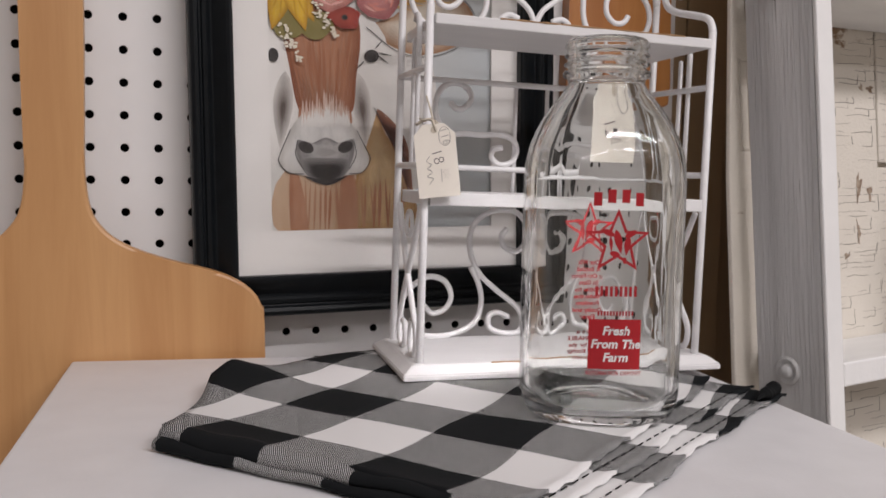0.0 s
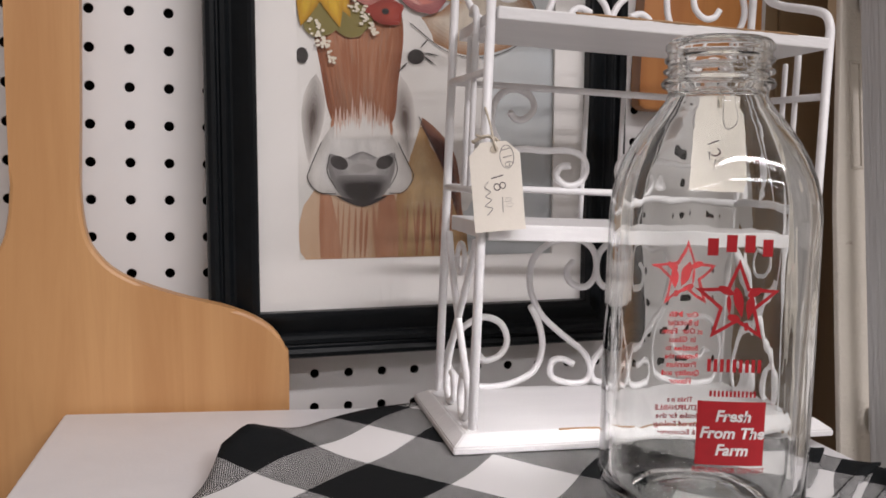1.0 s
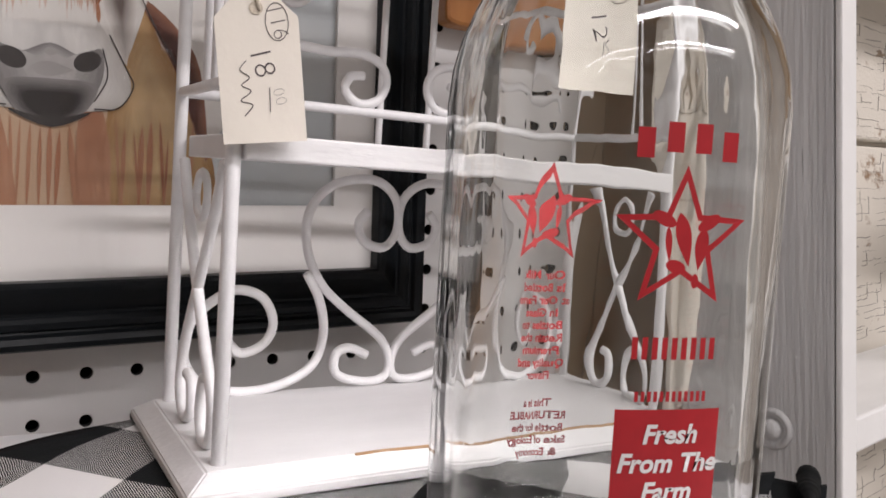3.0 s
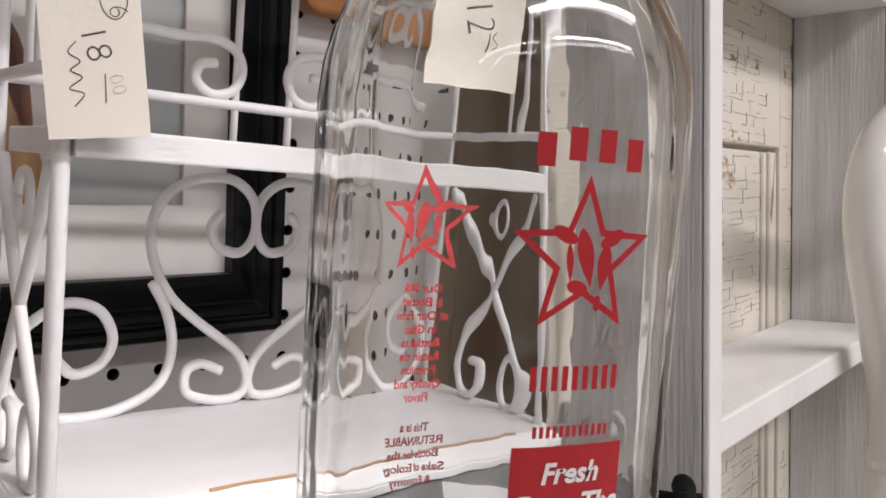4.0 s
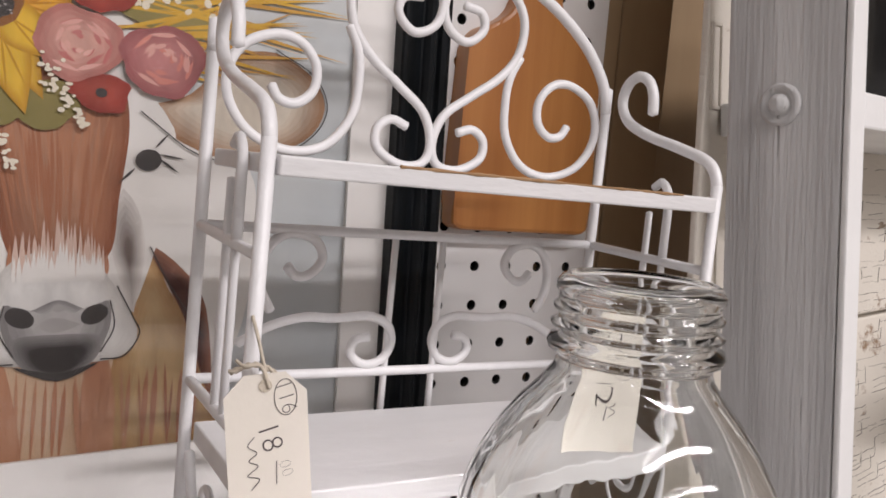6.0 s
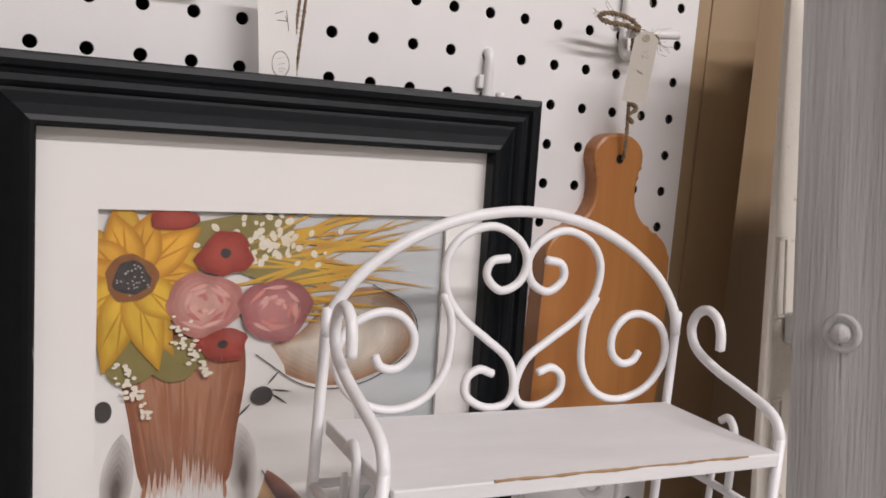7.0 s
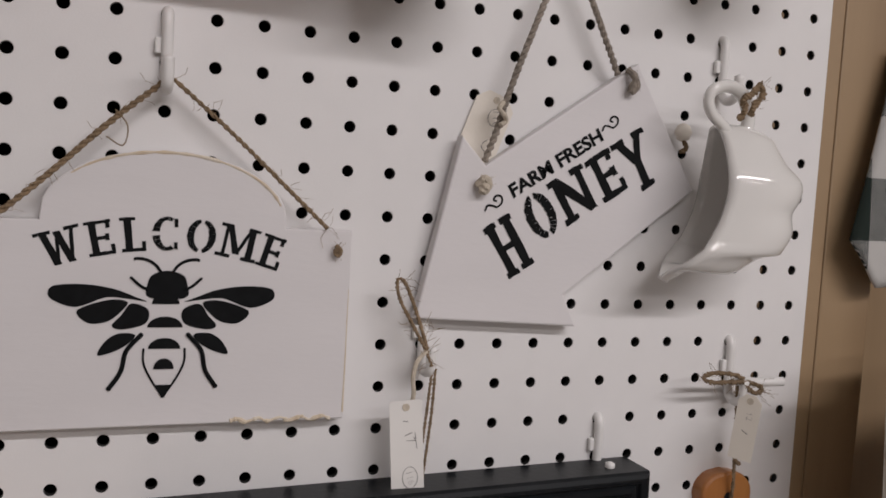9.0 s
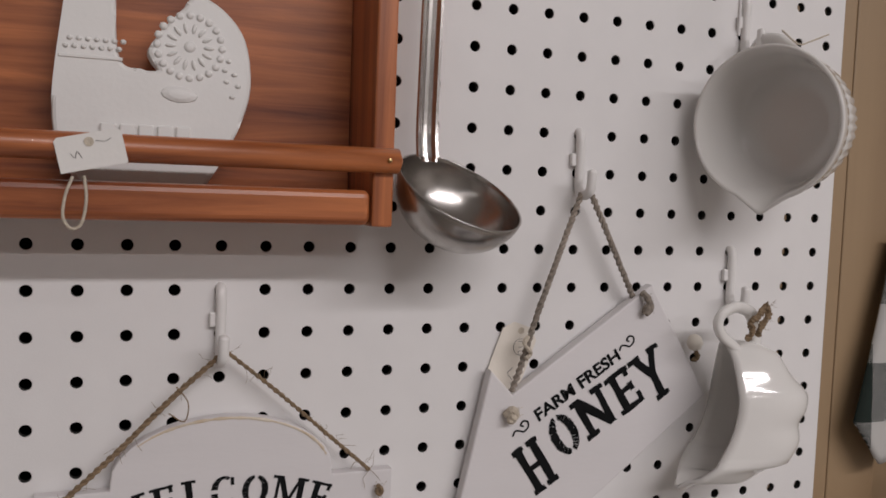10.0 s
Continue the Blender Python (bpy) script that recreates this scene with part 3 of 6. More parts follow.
def picture():
    t = thing("picture_frame", Matrix.Translation((0.1767, -0.0015, 1.1299)) @ pose(0, 0, 0, 0, -1.15, 0) @ Matrix.Translation((-0.1745, 0, -1.1288)), "framed farmhouse print in a black moulded frame with white mat", "picture")
    prof = [(0.0, 0.001), (0.0, 0.030), (0.0012, 0.0325), (0.004, 0.0335), (0.0068, 0.0325), (0.0082, 0.0300), (0.0092, 0.0297), (0.0105, 0.0312), (0.0135, 0.0316), (0.0155, 0.0300),
            (0.0165, 0.0288), (0.0180, 0.0290), (0.023, 0.0322), (0.028, 0.0350), (0.0305, 0.0358), (0.0322, 0.0357), (0.0332, 0.0345), (0.0332, 0.020), (0.026, 0.012), (0.02, 0.001)]
    corners = [(FX0, FZ0), (FX1, FZ0), (FX1, FZ1), (FX0, FZ1)]
    for k in range(4):
        (a, b), (c, e) = corners[k], corners[(k + 1) % 4]
        part("frame_side", moulding(a, b, c, e, prof), FRAME_BLACK, t)
    rnd = random.Random(3)
    chips = None
    for x, z in ((0.0225, 0.99), (0.040, 0.965), (0.052, 1.262), (0.0535, 1.18), (0.075, 1.307), (0.078, 1.297), (0.081, 1.295), (0.31, 1.06)):
        chips = rod([(x, -0.0348 if 0.05 < x < 0.055 else -0.026, z), (x + rnd.uniform(-0.0008, 0.0012), -0.0352 if 0.05 < x < 0.055 else -0.0263, z + rnd.uniform(0.002, 0.006))], 0.0003, 4, chips)
    tagged(part("scratch", chips, FRAME_CHIP, t, "pale scratches in the black paint"), kind="stuff")
    # backing and mat with a bevelled window
    ix0, ix1, iz0, iz1 = FX0 + 0.031, FX1 - 0.031, FZ0 + 0.031, FZ1 - 0.031
    wx0, wx1, wz0, wz1 = 0.0815, 0.2715, 1.0065, 1.2485
    m = block(ix0, -0.0262, iz0, wx0, -0.0242, iz1)
    m = block(wx1, -0.0262, iz0, ix1, -0.0242, iz1, bm=m)
    m = block(wx0, -0.0262, iz0, wx1, -0.0242, wz0, bm=m)
    m = block(wx0, -0.0262, wz1, wx1, -0.0242, iz1, bm=m)
    part("mat", m, MAT_BOARD, t, "off-white mat board")
    part("backing", block(ix0, -0.022, iz0, ix1, -0.014, iz1), BACK_DARK, t)
    art = painting(t, wx0, wx1, wz0, wz1)
    g = part("glass", block(ix0 + 0.001, -0.0312, iz0 + 0.001, ix1 - 0.001, -0.0292, iz1 - 0.001), PANE, t, "clear picture glass")
    return t


def wash(name, colour, colour2, scale=40.0, stretch=(1, 1, 1)):
    return material(name, colour, 0.8, vary=0.1, colour2=colour2, scale=scale, mix_scale=14, bump=0.05, stretch=stretch)


def painting(parent, x0, x1, z0, z1):
    """The print as plain painted shapes, each a thin flat patch above the last."""
    y = [-0.0226]
    holder = part("print", flat_shape([(x0 - 0.002, z0 - 0.002), (x1 + 0.002, z0 - 0.002), (x1 + 0.002, z1 + 0.002), (x0 - 0.002, z1 + 0.002)], y[0]),
                  wash("paper_wash", (0.76, 0.74, 0.70), (0.66, 0.65, 0.62), 20), parent, "watercolour of flowers over brown and white shapes")

    def clip(pts):
        """Cuts a shape off at the edges of the print."""
        for axis, limit, sign in ((0, x0 - 0.001, 1), (0, x1 + 0.001, -1), (1, z0 - 0.001, 1), (1, z1 + 0.001, -1)):
            out = []
            for p, q in zip(pts, pts[1:] + pts[:1]):
                dp, dq = (p[axis] - limit) * sign, (q[axis] - limit) * sign
                if dp >= 0:
                    out.append(p)
                if dp * dq < 0:
                    f = dp / (dp - dq)
                    out.append((p[0] + (q[0] - p[0]) * f, p[1] + (q[1] - p[1]) * f))
            pts = out
            if len(pts) < 3:
                return []
        return pts

    def paint(name, shapes, mat):
        bm, many = None, len(shapes) > 12
        for s in shapes:
            s = clip([tuple(q) for q in s])
            if len(s) < 3:
                continue
            y[0] -= 0.000004
            bm = flat_shape(s, y[0], bm)
            if not many:
                part(name, bm, mat, holder)
                bm = None
        y[0] -= 0.000003
        if many:
            tagged(part(name, bm, mat, holder), kind="stuff")

    def soft(pts):
        return [(p.x, p.z) for p in smooth_line([(a, 0, b) for a, b in pts], 4, True)]

    def blend(name, pts, outer, inner, steps=5, shrink=0.55, towards=None):
        """A shape whose wash runs from one colour at the rim to another inside."""
        cx = sum(p[0] for p in pts) / len(pts) if towards is None else towards[0]
        cz = sum(p[1] for p in pts) / len(pts) if towards is None else towards[1]
        for k in range(steps):
            f = k / (steps - 1)
            g = 1 - shrink * f
            key = tuple(round(a + (b - a) * f, 3) for a, b in zip(outer, inner))
            if key not in mixes:
                mixes[key] = wash("mixed_wash", key, tuple(0.64 * c for c in key), 60, (2, 1, 0.8))
            paint(name, [[(cx + (p[0] - cx) * g, cz + (p[1] - cz) * g) for p in pts]], mixes[key])

    mixes = {}
    blue = wash("blue_wash", (0.50, 0.54, 0.56), (0.60, 0.61, 0.60), 10)
    white = wash("white_wash", (0.82, 0.80, 0.77), (0.72, 0.69, 0.65), 30)
    brown = wash("brown_wash", (0.36, 0.135, 0.065), (0.52, 0.28, 0.17), 26, (4, 1, 0.7))
    pale = wash("pale_brown_wash", (0.52, 0.33, 0.20), (0.66, 0.50, 0.36), 20, (3, 1, 0.6))
    ochre = wash("ochre_wash", (0.55, 0.30, 0.11), (0.66, 0.47, 0.26), 24, (3, 1, 0.7))
    dark = wash("charcoal_wash", (0.03, 0.026, 0.026), (0.07, 0.062, 0.06), 60)
    grey = wash("grey_wash", (0.28, 0.26, 0.25), (0.42, 0.40, 0.385), 50)
    cream = wash("cream_wash", (0.72, 0.62, 0.49), (0.62, 0.46, 0.31), 30)
    deep = wash("amber_wash", (0.70, 0.44, 0.06), (0.56, 0.31, 0.04), 40)
    rose = wash("rose_wash", (0.68, 0.30, 0.24), (0.56, 0.18, 0.15), 70)
    rose2 = wash("deep_rose_wash", (0.47, 0.14, 0.13), (0.56, 0.24, 0.22), 70)
    olive = wash("olive_wash", (0.20, 0.17, 0.05), (0.30, 0.24, 0.09), 30)
    stalk = wash("straw_wash", (0.60, 0.34, 0.07), (0.50, 0.26, 0.05), 60)
    ivory = wash("ivory_dabs", (0.80, 0.75, 0.64), (0.70, 0.62, 0.46), 80)

    paint("sky_patch", [[(0.195, z0), (x1, z0), (x1, z1), (0.168, z1), (0.185, 1.18), (0.215, 1.10)]], blue)
    paint("pale_patch", [soft([(0.175, 1.16), (0.215, 1.15), (0.222, 1.10), (0.205, 1.04), (0.17, 1.05), (0.155, 1.10)])], white)
    paint("neck", [soft([(0.093, 1.055), (0.165, 1.055), (0.19, 1.03), (0.200, 1.00), (0.092, 1.00)])], pale)
    blend("neck_side", soft([(0.165, 1.108), (0.178, 1.085), (0.197, 1.055), (0.203, 1.00), (0.150, 1.00), (0.152, 1.05)]), (0.48, 0.27, 0.11), (0.68, 0.47, 0.25), 6, 0.5)
    paint("neck_stripe", [soft([(0.097, 1.052), (0.105, 1.05), (0.112, 1.00), (0.098, 1.00)]), soft([(0.140, 1.05), (0.150, 1.052), (0.153, 1.02), (0.151, 1.00), (0.137, 1.00)])], brown)
    blend("fold", soft([(0.167, 1.108), (0.184, 1.096), (0.197, 1.075), (0.201, 1.03), (0.194, 1.045), (0.186, 1.07), (0.176, 1.09)]), (0.30, 0.13, 0.08), (0.10, 0.03, 0.022), 4, 0.35)
    blend("side_ear", soft([(0.162, 1.172), (0.185, 1.182), (0.205, 1.202), (0.228, 1.207), (0.250, 1.196), (0.257, 1.18), (0.246, 1.163), (0.215, 1.152), (0.19, 1.155)]), (0.40, 0.22, 0.12), (0.74, 0.66, 0.55), 7, 0.45)
    paint("side_face", [soft([(x0, 1.17), (0.095, 1.17), (0.105, 1.12), (0.100, 1.075), (0.088, 1.06), (x0, 1.07)]),
                        soft([(0.150, 1.185), (0.178, 1.165), (0.176, 1.13), (0.166, 1.09), (0.155, 1.07), (0.143, 1.10)])], white)
    for pts in (petal(0.095, 1.135, 0.0895, 1.072, 0.008), petal(0.155, 1.135, 0.161, 1.074, 0.008)):
        blend("cheek_shadow", pts, (0.72, 0.68, 0.64), (0.16, 0.125, 0.11), 7, 0.75)
    blend("face", soft([(0.092, 1.185), (0.115, 1.19), (0.150, 1.185), (0.157, 1.165), (0.153, 1.13), (0.150, 1.105), (0.138, 1.095), (0.118, 1.095), (0.105, 1.105), (0.098, 1.14)]), (0.30, 0.105, 0.05), (0.50, 0.25, 0.15), 6, 0.55)
    rs = random.Random(17)
    tawny = wash("tawny_wash", (0.33, 0.125, 0.062), (0.40, 0.17, 0.09), 30, (4, 1, 0.7))
    sienna = wash("sienna_wash", (0.46, 0.22, 0.125), (0.40, 0.17, 0.09), 30, (4, 1, 0.7))
    for nm, mt, cnt in (("face_streak", sienna, 26), ("face_streak", tawny, 26)):
        st0 = []
        for _ in range(cnt):
            sx = rs.uniform(0.099, 0.152)
            top = rs.uniform(1.145, 1.188)
            st0.append(petal(sx, top, sx * 0.72 + 0.127 * 0.28 + rs.uniform(-0.001, 0.001), top - rs.uniform(0.03, 0.05), rs.uniform(0.0005, 0.0012), 8))
        paint(nm, st0, mt)
    paint("blaze", [petal(sx, 1.092, sx + rs.uniform(-0.001, 0.001), 1.098 + rs.uniform(0.004, 0.012), rs.uniform(0.0008, 0.0014), 8) for sx in [0.106 + 0.0026 * q for q in range(17)]], sienna)
    paint("neck_streak", [petal(sx, 1.05 - rs.uniform(0, 0.01), sx + rs.uniform(-0.003, 0.003), 1.0, rs.uniform(0.0005, 0.0018), 6) for sx in [0.097 + 0.0042 * q for q in range(24)]], brown)
    blend("muzzle", soft([(0.112, 1.103), (0.138, 1.103), (0.152, 1.088), (0.163, 1.066), (0.157, 1.054), (0.140, 1.051), (0.112, 1.051), (0.095, 1.054), (0.089, 1.064), (0.098, 1.088)]), (0.70, 0.67, 0.63), (0.84, 0.82, 0.79), 5, 0.25)
    blush = wash("blush_wash", (0.66, 0.50, 0.42), (0.60, 0.42, 0.34), 60)
    paint("blaze_mid", [petal(sx, 1.092, sx + rs.uniform(-0.001, 0.001), 1.106 + rs.uniform(0.002, 0.022) * (1 - abs(sx - 0.127) / 0.03), rs.uniform(0.0006, 0.0011), 8) for sx in [0.1075 + 0.0010 * q for q in range(40)]], blush)
    paint("blaze_light", [petal(sx, 1.090, sx + rs.uniform(-0.0012, 0.0012), 1.099 + rs.uniform(0.002, 0.013) * (1 - abs(sx - 0.127) / 0.03), rs.uniform(0.0005, 0.0011), 8) for sx in [0.1075 + 0.0010 * q for q in range(40)]], white)
    blend("nose", soft([(0.104, 1.080), (0.114, 1.077), (0.127, 1.082), (0.140, 1.077), (0.149, 1.081), (0.150, 1.068), (0.142, 1.053), (0.127, 1.047), (0.111, 1.053), (0.103, 1.068)]), (0.30, 0.285, 0.28), (0.56, 0.545, 0.53), 5, 0.5, (0.127, 1.074))
    paint("nose_dark", [oval(0.1105, 1.074, 0.0065, 0.0045, -25), oval(0.143, 1.0745, 0.0065, 0.0045, 25),
                        ], dark)
    blend("nose_base", soft([(0.107, 1.0635), (0.127, 1.0655), (0.147, 1.0635), (0.141, 1.050), (0.127, 1.045), (0.112, 1.050)]), (0.30, 0.285, 0.28), (0.035, 0.03, 0.03), 6, 0.4, (0.127, 1.051))
    for line in ([(0.098, 1.088), (0.090, 1.070), (0.0885, 1.062), (0.096, 1.0535), (0.108, 1.0525)], [(0.153, 1.088), (0.161, 1.072), (0.164, 1.064), (0.157, 1.0535), (0.146, 1.0525)], [(0.104, 1.080), (0.102, 1.068), (0.108, 1.056)], [(0.150, 1.081), (0.152, 1.068), (0.146, 1.056)], [(0.168, 1.107), (0.178, 1.088), (0.196, 1.06)], [(0.162, 1.172), (0.19, 1.153), (0.22, 1.151), (0.247, 1.163), (0.258, 1.18), (0.25, 1.197), (0.228, 1.2085)]):
        part("brush_line", rod(smooth_line([(a, y[0] - 0.00005, b) for a, b in line], 5), 0.00032, 5), dark, holder)
    paint("nose_light", [petal(0.118, 1.070, 0.137, 1.070, 0.0035), petal(0.124, 1.078, 0.131, 1.078, 0.002)], wash("light_grey_wash", (0.46, 0.44, 0.43), (0.36, 0.34, 0.33), 60))
    paint("chin", [soft([(0.108, 1.051), (0.127, 1.047), (0.145, 1.051), (0.127, 1.043)])], dark)
    paint("eye_spot", [oval(0.166, 1.149, 0.0062, 0.0052, 10), oval(0.0855, 1.147, 0.0042, 0.0055)], dark)
    paint("eye_lash", [petal(0.171, 1.150, 0.181, 1.143, 0.0006), petal(0.171, 1.152, 0.184, 1.150, 0.0005), petal(0.16, 1.145, 0.152, 1.137, 0.0006), petal(0.169, 1.155, 0.176, 1.163, 0.0005)], dark)

    rnd = random.Random(11)
    # straw and grasses
    st = []
    for _ in range(64):
        a = rnd.uniform(-0.25, 1.0)
        r = rnd.uniform(0.04, 0.10)
        bx, bz = rnd.uniform(0.14, 0.175), rnd.uniform(1.195, 1.235)
        st.append(petal(bx, bz, bx + r * math.cos(a * 0.8 - 0.1), bz + r * math.sin(a * 0.55 - 0.05), rnd.uniform(0.0005, 0.0012), 6))
    paint("straw", st[:40], stalk)
    paint("leafy_base", [oval(0.150, 1.237, 0.03, 0.010, 5, wob=0.06, seed=2), oval(0.17, 1.222, 0.028, 0.012, -20, wob=0.08, seed=4)], olive)
    paint("straw_light", st[40:], deep)
    paint("ivory_tuft", [oval(rnd.gauss(0.168, 0.017), rnd.gauss(1.233, 0.006), rnd.uniform(0.0012, 0.0028), rnd.uniform(0.001, 0.002), rnd.uniform(0, 180), 8) for _ in range(70)], ivory)
    # sunflower
    cx, cz = 0.0975, 1.2145
    paint("leaf", [oval(0.098, 1.172, 0.014, 0.012, 0, wob=0.05, seed=1), oval(0.121, 1.172, 0.014, 0.011, 20, wob=0.05, seed=3)], olive)
    for a, l in [(0.30 + k * 0.70, 0.046) for k in range(9)]:
        blend("petal_shade", petal(cx, cz, cx + l * math.cos(a), cz + l * math.sin(a), 0.0085), (0.52, 0.27, 0.03), (0.70, 0.42, 0.05), 4, 0.3)
    for a, l in ((0.0, 0.038), (0.66, 0.043), (1.28, 0.036), (1.85, 0.035), (2.5, 0.034), (3.15, 0.034), (3.85, 0.036), (4.45, 0.050), (5.0, 0.050), (5.6, 0.036)):
        low = 0.12 if math.sin(a) < -0.4 else 0.0
        blend("petal", petal(cx, cz, cx + l * math.cos(a), cz + l * math.sin(a), 0.0100), (0.56, 0.24 + low * 0.4, 0.02), (0.82, 0.43 + low * 0.7, 0.05), 6, 0.4)
        for w in (-0.12, 0.1):
            tip = (cx + l * 0.8 * math.cos(a + w), cz + l * 0.8 * math.sin(a + w))
            paint("petal_vein", [petal(cx + 0.3 * l * math.cos(a), cz + 0.3 * l * math.sin(a), tip[0], tip[1], 0.0005, 8)], mixes[(0.56, round(0.24 + low * 0.4, 3), 0.02)])
    paint("flower_heart", [oval(cx, cz, 0.0125, 0.012, 0, wob=0.05, seed=8)], wash("flower_brown", (0.20, 0.075, 0.025), (0.30, 0.13, 0.04), 120))
    paint("flower_seed_disc", [oval(cx, cz, 0.0088, 0.0085, 0, wob=0.08, seed=9)], dark)
    paint("seed_dabs", [oval(cx + rnd.gauss(0, 0.004), cz + rnd.gauss(0, 0.004), 0.0006, 0.0005, 0, 6) for _ in range(28)], grey)
    # poppies and roses
    for pts in (oval(0.1435, 1.2265, 0.0145, 0.0115, 10, wob=0.09, seed=5), oval(0.1435, 1.179, 0.0135, 0.009, -5, wob=0.09, seed=6), oval(0.117, 1.2445, 0.012, 0.006, 0, wob=0.08, seed=7)):
        blend("poppy", pts, (0.32, 0.045, 0.032), (0.42, 0.075, 0.050), 3, 0.5)
    paint("poppy_eye", [oval(0.1435, 1.227, 0.0028, 0.0025), oval(0.1435, 1.179, 0.0026, 0.0022)], dark)
    for (rx, rz, big, a_mat, b_mat, sd) in ((0.1335, 1.2005, 0.0195, rose, rose2, 21), (0.1715, 1.1965, 0.0200, rose2, rose, 22)):
        blend("rose_bloom", oval(rx, rz, big, big * 0.85, 0, wob=0.06, seed=sd), (0.50, 0.20, 0.17) if sd == 21 else (0.36, 0.12, 0.12), (0.72, 0.40, 0.33) if sd == 21 else (0.54, 0.23, 0.22), 5, 0.6)
        rr = random.Random(sd)
        curls, k = [], 0
        for q in range(22):
            a = rr.uniform(0, 6.28)
            d = big * (0.2 + 0.028 * q)
            curls.append(petal(rx + d * math.cos(a), rz + d * math.sin(a) * 0.85, rx + d * math.cos(a + 0.9), rz + d * math.sin(a + 0.9) * 0.85, 0.0011, 8))
        paint("rose_curl", curls[::2], b_mat)
        paint("rose_light", curls[1::2], wash("pale_rose_wash", (0.70, 0.40, 0.35), (0.62, 0.30, 0.26), 60))
    tufts = []
    for (ax, az, bx, bz, nn) in ((0.093, 1.172, 0.107, 1.143, 46), (0.118, 1.192, 0.137, 1.162, 46)):
        for _ in range(nn):
            u = rnd.random()
            w = 0.0065 * (1 - 0.7 * u)
            tufts.append(oval(ax + (bx - ax) * u + rnd.gauss(0, w * 0.6), az + (bz - az) * u + rnd.gauss(0, w * 0.5), rnd.uniform(0.0008, 0.0018), rnd.uniform(0.0007, 0.0013), 0, 7))
    paint("blossom_spray", tufts, ivory)
    return holder


picture()


# ---- white wire rack on the table ----
RACK = pose(0.1640, -0.1815, 0.9265, 0, 1.1, -0.6)
RW, RD = 0.2165, 0.087
MID = RW / 2


def wire_rack():
    t = thing("display_rack", RACK, "white metal scroll rack with two wooden shelves on the table", "rack")
    # base board with a chamfered rim and a rubbed front edge
    bm = bmesh.new()
    lo = [(-0.014, -0.015), (RW + 0.014, -0.015), (RW + 0.014, RD + 0.012), (-0.014, RD + 0.012)]
    hi = [(-0.006, -0.007), (RW + 0.006, -0.007), (RW + 0.006, RD + 0.004), (-0.006, RD + 0.004)]
    v0 = [bm.verts.new((x, y, -0.0095)) for x, y in lo]
    v1 = [bm.verts.new((x, y, -0.0055)) for x, y in lo]
    v2 = [bm.verts.new((x, y, 0.0)) for x, y in hi]
    for a, b in ((v0, v1), (v1, v2)):
        for k in range(4):
            bm.faces.new((a[k], a[(k + 1) % 4], b[(k + 1) % 4], b[k]))
    bm.faces.new(v0)
    bm.faces.new(v2)
    bmesh.ops.bevel(bm, geom=list(bm.edges), offset=0.0007, segments=2, affect="EDGES")
    base = part("base", bm, RACK_WOOD, t, "white wooden base board with chamfered edges")
    worn = rod(smooth_line([(0.05 + 0.012 * k, -0.0066 + 0.0006 * math.sin(k * 1.7), -0.0001) for k in range(13)], 3), 0.00075, 6)
    part("bare_edge", worn, material("bare_wood", (0.40, 0.24, 0.12), 0.7), base, "paint rubbed off to bare brown wood")
    top = part("shelf", block(0.003, -0.004, 0.2255, RW - 0.003, RD - 0.003, 0.2325, 0.0008), RACK_WOOD, t)
    rubbed = rod(smooth_line([(0.048 + 0.011 * k, -0.0038 + 0.0003 * math.sin(k * 1.9), 0.2324) for k in range(14)], 3), 0.0006, 6, rough=0.8)
    part("bare_edge", rubbed, material("bare_shelf_wood", (0.40, 0.24, 0.12), 0.7), top, "paint rubbed off to bare brown wood")
    part("shelf", block(0.003, -0.004, 0.1065, RW - 0.003, RD - 0.003, 0.1155, 0.0008), RACK_WOOD, t)
    r = 0.0028
    for x in (0.0, RW):
        part("front_leg", rod([(x, 0, 0), (x, 0, 0.1), (x, 0, 0.238)], r, 10), RACK_WHITE, t, smooth=True)
        part("back_leg", rod([(x, RD, 0), (x, RD, 0.15), (x, RD, 0.285)], r, 10), RACK_WHITE, t, smooth=True)
    thin = 0.0023
    # back rails and uprights
    part("rail", rod([(0, RD, 0.200), (RW, RD, 0.200)], thin, 10), RACK_WHITE, t, smooth=True)
    part("rail", rod([(0, RD, 0.1335), (RW, RD, 0.1335)], thin, 10), RACK_WHITE, t, smooth=True)
    for x in (MID - 0.0135, MID + 0.0135):
        part("upright", rod([(x, RD + 0.001, 0.112), (x, RD + 0.001, 0.200)], 0.0018, 8), RACK_WHITE, t, smooth=True)
    # side rails and side bars
    for x, s in ((0.0, -1), (RW, 1)):
        part("side_rail", rod([(x, 0, 0.198), (x, RD, 0.200)], thin, 8), RACK_WHITE, t, smooth=True)
        part("side_rail", rod([(x, 0, 0.1335), (x, RD, 0.1335)], thin, 8), RACK_WHITE, t, smooth=True)
        for y in (0.030, 0.043):
            part("side_bar", rod([(x, y, 0.1335), (x, y, 0.222)], 0.0018, 8), RACK_WHITE, t, smooth=True)
        hooked = smooth_line([(x, 0.030, 0.222), (x, 0.031, 0.232), (x, 0.036, 0.2375), (x, 0.0415, 0.2345)], 5)
        part("side_bar", rod([(x, 0.030, 0.2), *hooked], 0.0022, 8), RACK_WHITE, t, smooth=True)
        # bracket: from the front leg up and back, ending in a hook
        br = [(x, 0.0, 0.230), (x, 0.001, 0.241), (x, 0.008, 0.2490), (x, 0.028, 0.2550), (x, 0.050, 0.2605), (x, 0.067, 0.2675), (x, 0.0735, 0.277),
              (x, 0.071, 0.2865), (x, 0.063, 0.2910), (x, 0.0545, 0.2880), (x, 0.0502, 0.2805), (x, 0.0492, 0.2715)]
